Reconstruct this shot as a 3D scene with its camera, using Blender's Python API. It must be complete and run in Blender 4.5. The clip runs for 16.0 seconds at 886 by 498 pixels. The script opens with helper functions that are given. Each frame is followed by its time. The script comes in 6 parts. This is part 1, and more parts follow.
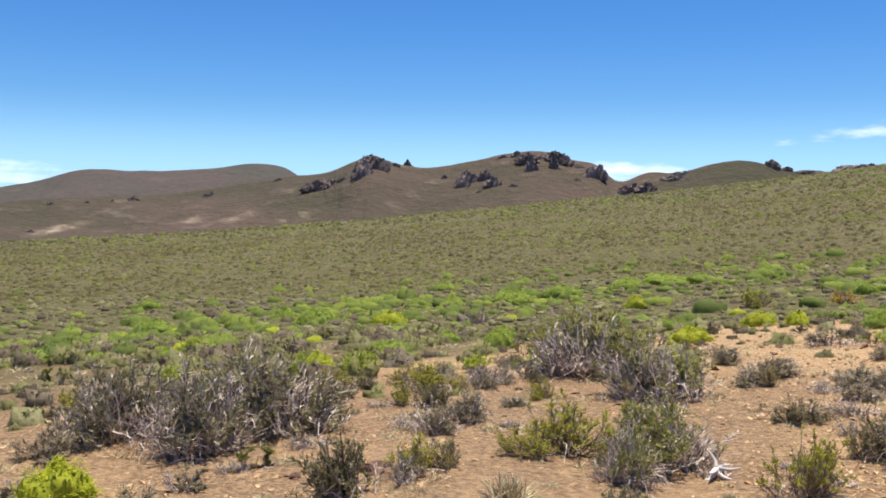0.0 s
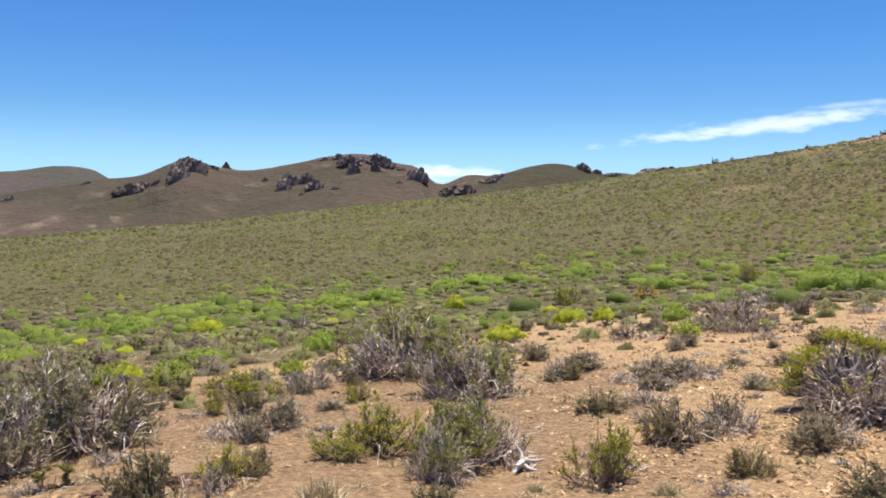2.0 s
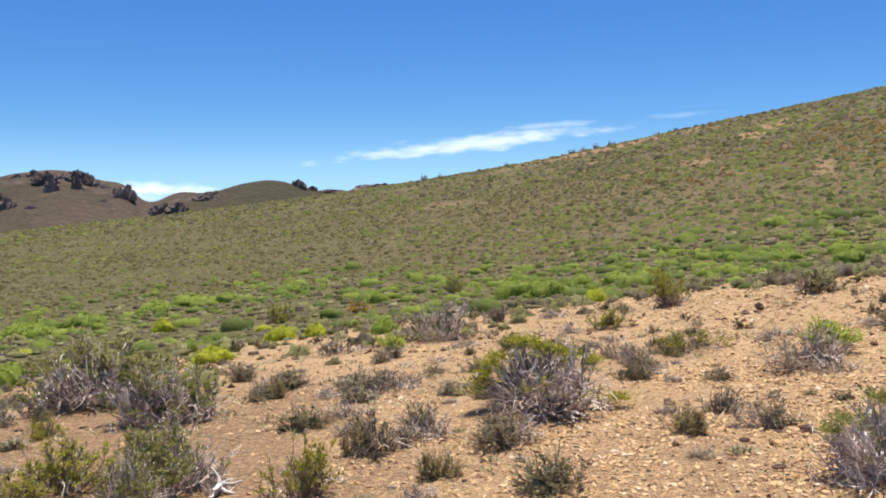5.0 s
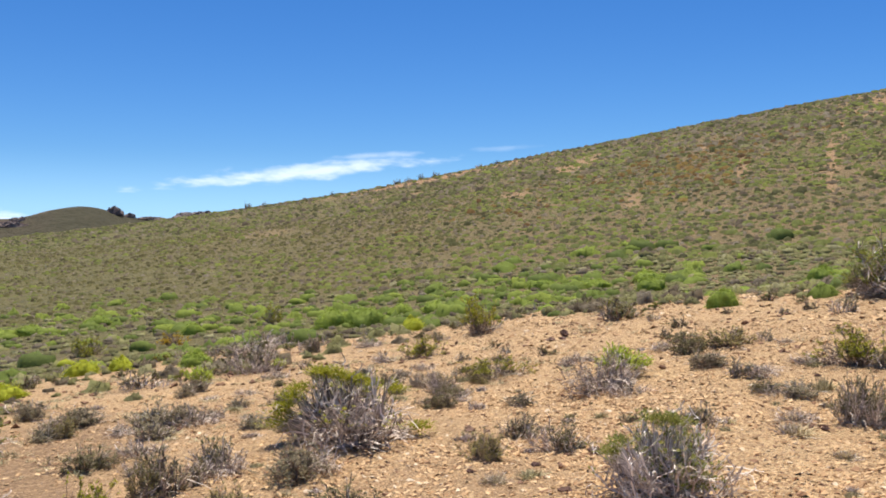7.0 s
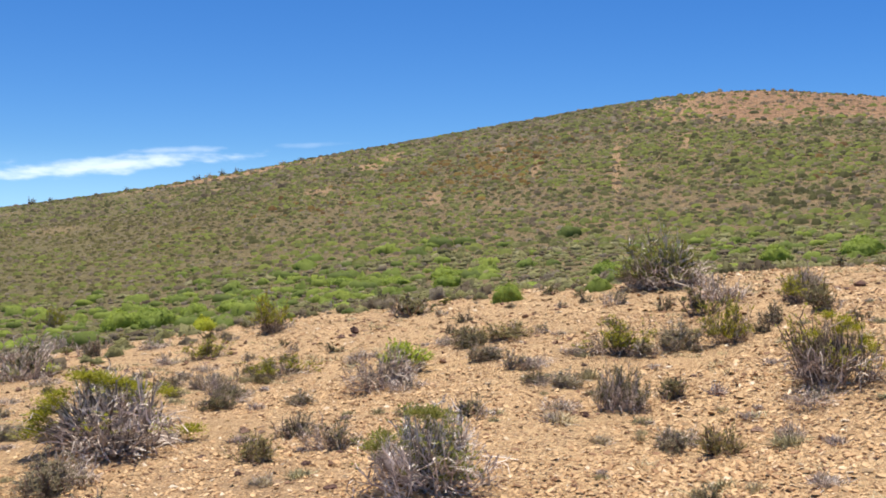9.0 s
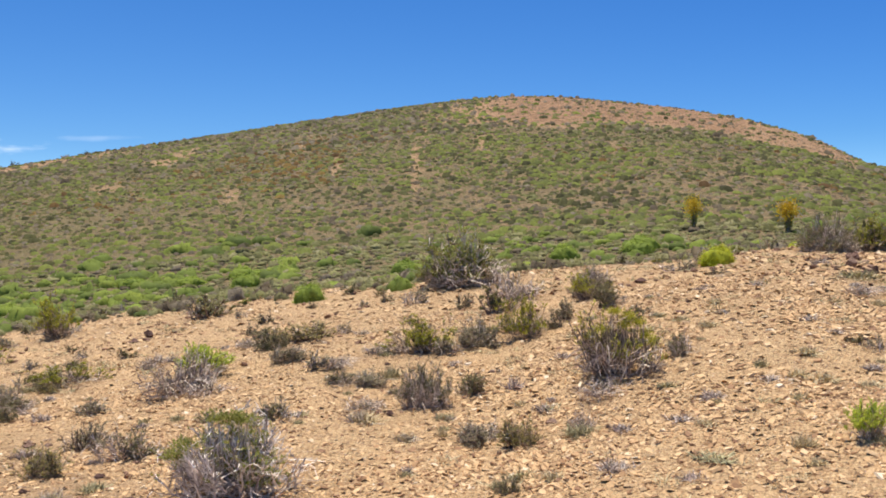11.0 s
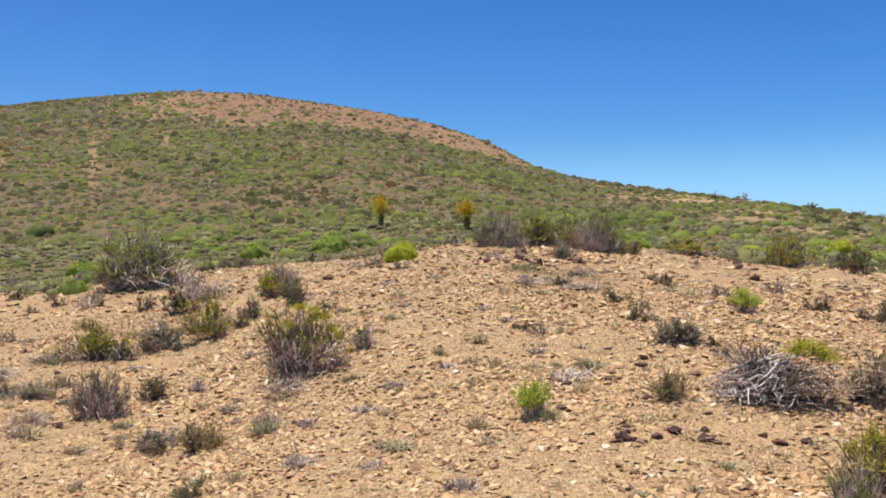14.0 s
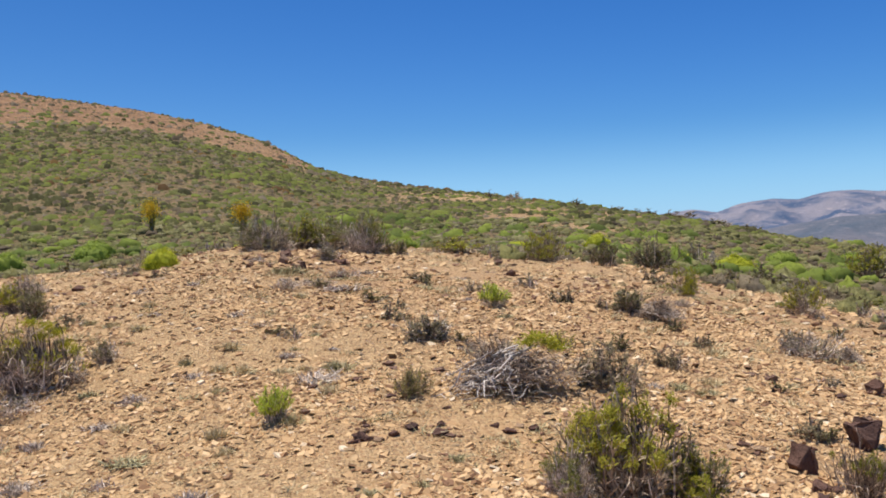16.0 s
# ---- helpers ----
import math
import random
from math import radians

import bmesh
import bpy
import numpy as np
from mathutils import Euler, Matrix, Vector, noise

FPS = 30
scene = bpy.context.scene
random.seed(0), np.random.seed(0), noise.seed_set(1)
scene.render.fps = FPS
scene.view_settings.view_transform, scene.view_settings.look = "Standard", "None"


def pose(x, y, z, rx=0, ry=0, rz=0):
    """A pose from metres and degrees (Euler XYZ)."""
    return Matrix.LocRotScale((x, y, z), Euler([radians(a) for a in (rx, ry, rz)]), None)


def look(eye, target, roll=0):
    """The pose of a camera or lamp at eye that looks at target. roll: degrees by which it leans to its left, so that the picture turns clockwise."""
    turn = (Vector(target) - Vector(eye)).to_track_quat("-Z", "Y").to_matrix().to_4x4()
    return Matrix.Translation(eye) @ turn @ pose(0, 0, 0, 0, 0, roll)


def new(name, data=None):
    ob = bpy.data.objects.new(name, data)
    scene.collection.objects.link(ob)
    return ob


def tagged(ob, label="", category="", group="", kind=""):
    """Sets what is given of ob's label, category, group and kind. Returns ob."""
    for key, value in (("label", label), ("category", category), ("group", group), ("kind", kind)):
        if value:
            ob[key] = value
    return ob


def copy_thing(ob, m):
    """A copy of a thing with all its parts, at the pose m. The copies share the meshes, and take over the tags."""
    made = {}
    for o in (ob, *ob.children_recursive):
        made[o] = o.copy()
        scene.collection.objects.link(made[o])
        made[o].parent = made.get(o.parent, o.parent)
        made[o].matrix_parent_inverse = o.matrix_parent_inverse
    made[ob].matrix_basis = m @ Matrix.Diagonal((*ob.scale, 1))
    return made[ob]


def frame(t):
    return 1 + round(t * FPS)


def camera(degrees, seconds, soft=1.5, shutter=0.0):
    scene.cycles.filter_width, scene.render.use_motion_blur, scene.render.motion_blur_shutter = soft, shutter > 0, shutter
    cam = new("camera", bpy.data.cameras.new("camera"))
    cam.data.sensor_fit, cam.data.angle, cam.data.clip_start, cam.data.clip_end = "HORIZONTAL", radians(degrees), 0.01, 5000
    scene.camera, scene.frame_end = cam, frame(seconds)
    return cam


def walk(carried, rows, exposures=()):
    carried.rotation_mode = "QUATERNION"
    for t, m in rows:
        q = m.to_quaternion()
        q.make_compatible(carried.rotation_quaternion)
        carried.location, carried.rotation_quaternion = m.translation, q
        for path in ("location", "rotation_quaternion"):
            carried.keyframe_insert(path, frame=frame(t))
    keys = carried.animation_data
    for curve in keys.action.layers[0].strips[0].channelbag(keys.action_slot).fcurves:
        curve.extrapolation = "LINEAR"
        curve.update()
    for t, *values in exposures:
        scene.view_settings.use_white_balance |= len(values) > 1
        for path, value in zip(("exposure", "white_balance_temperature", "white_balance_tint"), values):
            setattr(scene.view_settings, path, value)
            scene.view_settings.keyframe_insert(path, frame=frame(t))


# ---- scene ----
cam = camera(51.0, 16.0, soft=1.8)
PATH = [
    (0, (-0.17, -0.668, 1.578), (-0.048, 1.326, 1.48), 0.7),
    (0.5, (-0.138, -0.662, 1.575), (0.059, 1.326, 1.475), 0.4),
    (1, (-0.116, -0.696, 1.586), (0.183, 1.279, 1.483), 0.1),
    (1.5, (-0.093, -0.702, 1.586), (0.317, 1.253, 1.484), -0.1),
    (2, (-0.069, -0.729, 1.589), (0.427, 1.207, 1.5), 0.3),
    (2.5, (-0.061, -0.753, 1.601), (0.505, 1.164, 1.516), 0.4),
    (3, (-0.044, -0.766, 1.599), (0.605, 1.124, 1.521), 0.2),
    (3.5, (-0.019, -0.787, 1.601), (0.72, 1.07, 1.523), 0.1),
    (4, (0.009, -0.843, 1.61), (0.858, 0.967, 1.535), -0.3),
    (6.3, (0.216, -0.952, 1.613), (1.46, 0.614, 1.607), -0.9),
    (6.5, (0.242, -0.97, 1.609), (1.511, 0.576, 1.611), -1.0),
    (7, (0.329, -1.018, 1.608), (1.675, 0.462, 1.613), -0.4),
    (7.5, (0.405, -1.071, 1.612), (1.825, 0.337, 1.617), -0.9),
    (8, (0.466, -1.131, 1.614), (1.945, 0.216, 1.627), -0.9),
    (8.5, (0.52, -1.191, 1.607), (2.054, 0.093, 1.622), -0.8),
    (9, (0.575, -1.23, 1.6), (2.197, -0.059, 1.596), -0.6),
    (9.2, (0.582, -1.232, 1.603), (2.247, -0.124, 1.597), -0.9),
    (11.5, (0.514, -1.196, 1.625), (2.379, -0.474, 1.621), -0.6),
    (12, (0.544, -1.212, 1.615), (2.446, -0.595, 1.617), -0.9),
    (12.5, (0.572, -1.218, 1.609), (2.507, -0.711, 1.598), -0.9),
    (13, (0.576, -1.236, 1.605), (2.536, -0.838, 1.591), -1.0),
    (13.5, (0.584, -1.243, 1.602), (2.562, -0.95, 1.584), -1.1),
    (14, (0.573, -1.262, 1.591), (2.566, -1.099, 1.567), -1.2),
    (14.5, (0.568, -1.319, 1.589), (2.568, -1.274, 1.558), -2.0),
    (15, (0.599, -1.44, 1.59), (2.598, -1.485, 1.557), -2.5),
    (15.5, (0.591, -1.569, 1.602), (2.583, -1.739, 1.57), -2.7),
    (16, (0.55, -1.662, 1.602), (2.528, -1.955, 1.564), -2.7),
]
walk(cam, [(t, look(eye, target, roll)) for t, eye, target, roll in PATH],
     exposures=[(0, 0.76), (6, 0.7), (9, 0.7), (13, 0.68), (16, 0.46)])

# ---- sky, sun and exposure ----
SUN_AZ, SUN_EL = 45.0, 79.0      # degrees from +y towards +x, and above the horizon


def sun_and_sky():
    lamp = bpy.data.lights.new("sun", "SUN")
    lamp.energy, lamp.angle, lamp.color = 4.2, radians(0.53), (1.0, 0.94, 0.84)
    ob = new("sun", lamp)
    a, e = radians(SUN_AZ), radians(SUN_EL)
    way = Vector((math.sin(a) * math.cos(e), math.cos(a) * math.cos(e), math.sin(e)))
    ob.matrix_world = look(way * 300, (0, 0, 0))
    world = bpy.data.worlds.new("sky")
    scene.world = world
    world.use_nodes = True
    nt = world.node_tree
    nt.nodes.clear()

    def node(kind, **kw):
        n = nt.nodes.new(kind)
        for k, v in kw.items():
            n.inputs[k].default_value = v
        return n

    def math_node(op, a, b=None, c=None):
        n = nt.nodes.new("ShaderNodeMath")
        n.operation = op
        for i, v in enumerate((a, b, c)):
            if v is None:
                continue
            if isinstance(v, (int, float)):
                n.inputs[i].default_value = v
            else:
                nt.links.new(v, n.inputs[i])
        return n.outputs[0]

    sky = nt.nodes.new("ShaderNodeTexSky")
    sky.sky_type, sky.sun_disc = "NISHITA", False
    sky.sun_elevation, sky.sun_rotation = radians(SUN_EL), radians(SUN_AZ)
    sky.altitude, sky.air_density, sky.dust_density, sky.ozone_density = 1200, 1.0, 0.1, 1.6
    coord = nt.nodes.new("ShaderNodeTexCoord")
    sep = nt.nodes.new("ShaderNodeSeparateXYZ")
    nt.links.new(coord.outputs["Generated"], sep.inputs[0])
    az = math_node("MULTIPLY", math_node("ARCTAN2", sep.outputs[0], sep.outputs[1]), 57.2958)
    el = math_node("MULTIPLY", math_node("ARCSINE", sep.outputs[2]), 57.2958)
    comb = nt.nodes.new("ShaderNodeCombineXYZ")
    nt.links.new(az, comb.inputs[0])
    nt.links.new(math_node("MULTIPLY", el, 3.5), comb.inputs[1])
    wisps = node("ShaderNodeTexNoise", Scale=0.5, Detail=4.5, Roughness=0.52)
    nt.links.new(comb.outputs[0], wisps.inputs["Vector"])
    torn = wisps.outputs["Fac"]
    # thin clouds: azimuth, elevation, half width, half height, climb, density
    total = None
    for a0, e0, wa, we, climb, dense in CLOUDS:
        u = math_node("DIVIDE", math_node("SUBTRACT", az, a0), wa)
        v = math_node("DIVIDE", math_node("SUBTRACT", el, math_node("MULTIPLY_ADD", u, climb, e0)), we)
        d = math_node("SQRT", math_node("ADD", math_node("MULTIPLY", u, u), math_node("MULTIPLY", v, v)))
        d = math_node("ADD", d, math_node("MULTIPLY_ADD", torn, -2.2, 1.12))
        ramp = nt.nodes.new("ShaderNodeMapRange")
        ramp.interpolation_type = "SMOOTHSTEP"
        nt.links.new(d, ramp.inputs[0])
        for i, v in ((1, 1.2), (2, 0.05), (3, 0.0), (4, dense)):
            ramp.inputs[i].default_value = v
        total = ramp.outputs[0] if total is None else math_node("MAXIMUM", total, ramp.outputs[0])
    mix = nt.nodes.new("ShaderNodeMix")
    mix.data_type = "RGBA"
    nt.links.new(total, mix.inputs[0])
    deep = node("ShaderNodeHueSaturation", Saturation=1.3)
    nt.links.new(sky.outputs[0], deep.inputs["Color"])
    tint = nt.nodes.new("ShaderNodeMix")
    tint.data_type, tint.blend_type = "RGBA", "MULTIPLY"
    tint.inputs[0].default_value, tint.inputs[7].default_value = 1.0, (0.64, 0.888, 1.19, 1)
    nt.links.new(deep.outputs[0], tint.inputs[6])
    haze = nt.nodes.new("ShaderNodeMapRange")
    haze.interpolation_type = "SMOOTHSTEP"
    nt.links.new(el, haze.inputs[0])
    for i, v in ((1, 6.5), (2, -1.0), (3, 0.0), (4, 0.7)):
        haze.inputs[i].default_value = v
    thin = nt.nodes.new("ShaderNodeMapRange")
    thin.interpolation_type = "SMOOTHSTEP"
    nt.links.new(az, thin.inputs[0])
    for i, v in ((1, 50.0), (2, 115.0), (3, 1.0), (4, 0.72)):
        thin.inputs[i].default_value = v
    low = nt.nodes.new("ShaderNodeMix")
    low.data_type = "RGBA"
    low.inputs[7].default_value = (4.7, 8.4, 13.8, 1)
    nt.links.new(math_node("MULTIPLY", haze.outputs[0], thin.outputs[0]), low.inputs[0])
    away = nt.nodes.new("ShaderNodeMapRange")
    away.interpolation_type = "SMOOTHSTEP"
    nt.links.new(az, away.inputs[0])
    for i, v in ((1, 45.0), (2, 120.0), (3, 0.0), (4, 1.0)):
        away.inputs[i].default_value = v
    polar_blue = nt.nodes.new("ShaderNodeMix")
    polar_blue.data_type, polar_blue.blend_type = "RGBA", "MULTIPLY"
    polar_blue.inputs[7].default_value = (0.74, 0.9, 1.02, 1)
    nt.links.new(away.outputs[0], polar_blue.inputs[0])
    nt.links.new(tint.outputs[2], polar_blue.inputs[6])
    nt.links.new(polar_blue.outputs[2], low.inputs[6])
    nt.links.new(low.outputs[2], mix.inputs[6])
    mix.inputs[7].default_value = (11.5, 12.2, 13.0, 1)
    bg = nt.nodes.new("ShaderNodeBackground")
    bg.inputs[1].default_value = SKY_STRENGTH
    nt.links.new(mix.outputs[2], bg.inputs[0])
    out = nt.nodes.new("ShaderNodeOutputWorld")
    nt.links.new(bg.outputs[0], out.inputs[0])


SKY_STRENGTH = 0.066
CLOUDS = [(33.9, 4.9, 8.2, 0.55, 0.85, 0.66), (46.0, 6.3, 2.2, 0.2, 0.1, 0.14), (38.0, 5.9, 3.0, 0.25, 0.1, 0.3),
          (13.5, 2.1, 5.0, 0.55, 0.0, 0.75), (-24.0, 1.4, 6.0, 0.7, -0.1, 0.6)]
sun_and_sky()

# ---- lie of the land ----
OX, OY = 0.3, -1.0        # the knoll's plan is laid out in rings about this spot
AZ = np.array([-180, -60, -22, 0, 20, 37, 48, 58, 70, 80, 88, 97, 104, 110, 118, 126, 150, 180.0])
RINGS = {  # height of the ground by bearing, at 7, 12, 20 and 34 m
    7: [-.6, -.6, -.6, -.5, -.5, -.35, -.3, -.2, -.3, -.05, .0, .05, .0, -.1, -.3, -.5, -.7, -.6],
    12: [-1, -1, -.9, -.75, -.6, -.4, -.25, .05, .15, .6, .72, .6, .45, .3, -.05, -.4, -.8, -1],
    20: [-1.6, -1.6, -1.6, -1.5, -1.1, -.6, -.1, .4, .85, 1.1, 1.4, 1.2, .85, .6, .0, -.4, -1, -1.6],
    34: [-3, -3, -3, -2.8, -2.0, -1.1, -.3, .1, .5, .9, 1.2, 1.0, .9, .6, -.2, -.9, -2, -3]}
CREST = np.array([  # bearing, distance and rise in degrees of the hill's skyline
    (-180, 150, -2.5), (-60, 140, -3.0), (-22, 130, -2.5), (-10, 135, -1.8), (4, 140, -.5), (16, 150, .8), (28, 165, 2.3),
    (37, 175, 3.7), (47, 185, 5.55), (57, 190, 7.2), (65, 192, 8.35), (71, 192, 8.85), (77, 185, 8.4), (82, 172, 7.6), (86, 162, 6.55),
    (89, 156, 5.4), (91.2, 150, 4.15), (92.6, 145, 3.7), (96, 128, 2.95), (101, 104, 2.15), (106, 84, 1.4), (111, 68, .4), (115, 60, -.4), (119, 54, -1.4), (124, 48, -2.2),
    (140, 45, -3.5), (180, 150, -2.5)])


def lattice(ix, iy, seed):
    """A fixed random number from 0 to 1 for each cell of a grid."""
    n = (ix.astype(np.int64) * 73856093) ^ (iy.astype(np.int64) * 19349663) ^ (seed * 83492791)
    n = (n ^ (n >> 13)) * 1274126177 & 0x7FFFFFFF
    return ((n ^ (n >> 16)) & 0xFFFF) / 65535.0


def rough(x, y, size, seed=0, octaves=3):
    """Smooth noise about 0, with bumps of about that size in metres."""
    total, gain = 0.0, 1.0
    for k in range(octaves):
        u, v = x / size * 2 ** k, y / size * 2 ** k
        iu, iv = np.floor(u), np.floor(v)
        fu, fv = u - iu, v - iv
        fu, fv = fu * fu * (3 - 2 * fu), fv * fv * (3 - 2 * fv)
        s = seed + 17 * k
        a = lattice(iu, iv, s) * (1 - fu) + lattice(iu + 1, iv, s) * fu
        b = lattice(iu, iv + 1, s) * (1 - fu) + lattice(iu + 1, iv + 1, s) * fu
        total = total + gain * ((a * (1 - fv) + b * fv) - 0.5)
        gain *= 0.5
    return total


def bend(v, knots, values):
    """A rounded curve through knots with no overshoot."""
    knots = np.asarray(knots, float)
    k = np.clip(np.searchsorted(knots, v) - 1, 0, len(knots) - 2)
    u = np.clip((v - knots[k]) / (knots[k + 1] - knots[k]), 0, 1)
    values = np.asarray(values, float)
    m = np.gradient(values, knots)
    h = knots[k + 1] - knots[k]
    return ((2 * u**3 - 3 * u**2 + 1) * values[k] + (u**3 - 2 * u**2 + u) * h * m[k]
            + (-2 * u**3 + 3 * u**2) * values[k + 1] + (u**3 - u**2) * h * m[k + 1])


def land(x, y, fine=True):
    """Height of the ground at x, y (arrays of one length)."""
    x, y = np.asarray(x, float), np.asarray(y, float)
    dx, dy = x - OX, y - OY
    r, az = np.hypot(dx, dy), np.degrees(np.arctan2(dx, dy))
    z7, z12, z20, z34 = (bend(az, AZ, RINGS[k]) for k in (7, 12, 20, 34))
    rh, eh = bend(az, CREST[:, 0], CREST[:, 1]), bend(az, CREST[:, 0], CREST[:, 2])
    zh = 1.6 + rh * np.tan(np.radians(eh))
    rs = np.minimum(34, 0.62 * rh)
    mid = (rs + rh) / 2
    zmid = z34 + (zh - z34) * 0.5
    R = np.stack([0 * r, 7 + 0 * r, 12 + 0 * r, np.minimum(20, .45 * rh), rs, mid, rh, 1.35 * rh, 3.2 * rh, 1500 + 0 * r, 6000 + 0 * r])
    Z = np.stack([-.12 + 0 * r, z7, z12, z20, z34, zmid, zh, zh - .045 * rh - 1, zh * .2 - 24, -60 + 0 * r, -62 + 0 * r])
    slope = np.zeros_like(Z)
    d = (Z[1:] - Z[:-1]) / (R[1:] - R[:-1])
    h = R[1:] - R[:-1]
    slope[1:-1] = (d[:-1] * h[1:] + d[1:] * h[:-1]) / (h[1:] + h[:-1])
    slope[6] = np.tan(np.radians(eh)) * .8     # the skyline is where the sight line grazes the slope
    k = np.clip((r[None] >= R).sum(0) - 1, 0, len(R) - 2)
    i = np.arange(r.size)
    u = (r - R[k, i]) / h[k, i]
    hh = h[k, i]
    z = ((2 * u**3 - 3 * u**2 + 1) * Z[k, i] + (u**3 - 2 * u**2 + u) * hh * slope[k, i]
         + (-2 * u**3 + 3 * u**2) * Z[k + 1, i] + (u**3 - u**2) * hh * slope[k + 1, i])
    if fine:
        z = z + .07 * rough(x, y, 2.3, 3) * np.clip((r - 2) / 4, 0, 1) + .25 * rough(x, y, 14, 5) * np.clip((r - 14) / 20, 0, 1)
    return z


def ground_at(x, y):
    return float(land(np.array([x]), np.array([y]))[0])

# ---- where the plants and rocks stand: x, y, width, height ----
LEAFY_HEROES = [(10, 0.95, 0.86, 0.81), (6.79, -5.57, 0.53, 0.41), (6.49, -3.76, 0.98, 0.73)]
GREY_SHRUBS = [(-2.67, 8.53, 1.03, 0.76), (-1.93, 7.85, 1.1, 0.85), (-1.35, 8.56, 1.25, 0.87), (2.52, 11.44, 1.53, 0.95), (2.95, 9.58, 1.18, 0.78), (2.21, 6.95, 0.93, 0.6), (6.21, 6.9, 1.48, 0.74), (6.1, 2.89, 0.87, 0.58), (18.33, 6.01, 1.74, 1.11), (9.52, 2.94, 0.5, 0.51), (20.74, -0.82, 1.06, 0.73), (20.53, -2.94, 0.91, 0.91), (6.34, -3.24, 0.39, 0.39), (1.75, 6.25, 0.6, 0.52)]
LOW_SHRUBS = [(-0.88, 8.91, 0.63, 0.46), (-0.41, 5.94, 0.52, 0.46), (-2.95, 6.53, 0.3, 0.21), (-3.18, 7.82, 0.55, 0.33), (0.71, 8.6, 0.42, 0.34), (-2.16, 18.42, 0.92, 0.48), (3.92, 6.75, 0.37, 0.35), (4.83, 10.99, 0.72, 0.27), (3.92, 8.24, 0.55, 0.25), (5.29, 9.77, 0.59, 0.33), (3.08, 30.91, 1.15, 0.62), (-0.33, 11.29, 0.36, 0.19), (1.2, 11.13, 0.58, 0.29), (4.03, 6.7, 0.61, 0.43), (4.69, 6.92, 0.53, 0.35), (3.96, 5.56, 0.35, 0.27), (4.96, 5.97, 0.63, 0.36), (4.4, 4.52, 0.58, 0.31), (10.31, 15.75, 1.26, 0.71), (12.73, 17.05, 0.51, 0.57), (0.68, 8.68, 0.39, 0.33), (-0.88, 8.8, 0.53, 0.43)]
LOW_SHRUBS += [(13.08, 17.85, 0.67, 0.54), (9.08, 8.62, 0.55, 0.39), (9.49, 6.37, 0.8, 0.55), (7.31, 5.52, 0.4, 0.28), (7.01, 4.76, 0.48, 0.31), (16.32, 11.07, 1.31, 0.62), (14.71, 8.44, 0.51, 0.26), (12.55, 6.17, 0.9, 0.3), (13.08, 5.96, 0.35, 0.22), (10.97, 5.49, 0.44, 0.23), (10.03, 4.28, 0.32, 0.17), (12.34, 3.38, 0.56, 0.43), (10.04, 2.64, 0.34, 0.26), (8.49, 1.89, 0.38, 0.2), (13.35, 2.51, 0.4, 0.34), (14.59, 4.01, 0.89, 0.55), (10.52, 0.42, 0.36, 0.25), (8.28, 1.49, 0.39, 0.29), (8.46, 1.91, 0.36, 0.18), (6.99, 1.11, 0.21, 0.15), (8.73, -2.49, 0.43, 0.25), (10.82, -2.93, 0.51, 0.35)]
LOW_SHRUBS += [(16.86, 0.85, 0.39, 0.16), (18.62, 1.73, 0.82, 0.24), (42.43, -1.82, 1.94, 1.26), (48.87, -3.54, 1.45, 1.28), (18.1, -2.15, 0.4, 0.36), (30.57, -6.2, 1.34, 0.43), (16.46, 6.95, 0.32, 0.27), (16.61, 11.29, 1.01, 0.51), (14.89, -3.51, 0.21, 0.16), (9.07, -4.39, 0.58, 0.47), (6.55, -4.17, 0.45, 0.42), (13.38, -6.2, 0.64, 0.34), (21.42, -7.13, 0.9, 0.8), (20.5, -8.24, 0.63, 0.58), (24.1, -10.75, 1.19, 0.77), (30.23, -14.8, 1.13, 0.87), (23.8, -13.6, 1.34, 0.63), (11.4, -7.83, 0.77, 0.39), (19.94, -13.43, 0.76, 0.4), (15.78, -11.43, 0.4, 0.32), (30.95, -6.47, 2.03, 0.52), (18.02, -8.33, 0.66, 0.31)]
LOW_SHRUBS += [(9.94, -5.45, 0.36, 0.24), (-0.02, 6.16, 0.33, 0.25), (0.33, 6.55, 0.27, 0.27), (5.09, 13.62, 0.65, 0.28), (6.84, 29.82, 1.11, 0.56), (5.69, 9.79, 0.51, 0.29), (9.32, 15.85, 0.69, 0.35), (7.56, 14.96, 1.06, 0.39), (22.54, 16.99, 0.86, 0.52), (11.92, 6.43, 0.57, 0.33), (15.36, 4.93, 0.46, 0.41), (16.09, 6.14, 0.6, 0.4), (18.22, 8.65, 0.48, 0.3), (10.18, 3.96, 0.43, 0.19), (13.86, 1.95, 0.49, 0.41)]
LEAFY_SHRUBS = [(28.79, -20.04, 1.7, 1.25), (1.35, 7.21, 0.81, 0.53), (2.9, 5.93, 0.53, 0.51), (0.39, 10.95, 0.7, 0.35), (12.95, 31.84, 1.21, 0.81), (15.12, 13.81, 1.01, 0.91), (11.92, 12.34, 0.74, 0.45), (21.83, 33.4, 0.96, 0.96), (10.31, 8.72, 0.83, 0.3), (11.9, 4.05, 0.74, 0.56), (12.6, 2.86, 0.61, 0.65), (15.02, 2.53, 0.54, 0.47), (10, 0.95, 0.86, 0.81), (10.42, -4.33, 0.37, 0.21), (6.49, -3.76, 0.98, 0.73), (16.54, -8.5, 0.61, 0.63), (15.53, -10.11, 0.58, 0.64), (6.79, -5.57, 0.53, 0.41), (6.39, -4.16, 0.44, 0.41), (1.58, 9.79, 0.39, 0.26), (1.05, 7.07, 0.42, 0.23)]
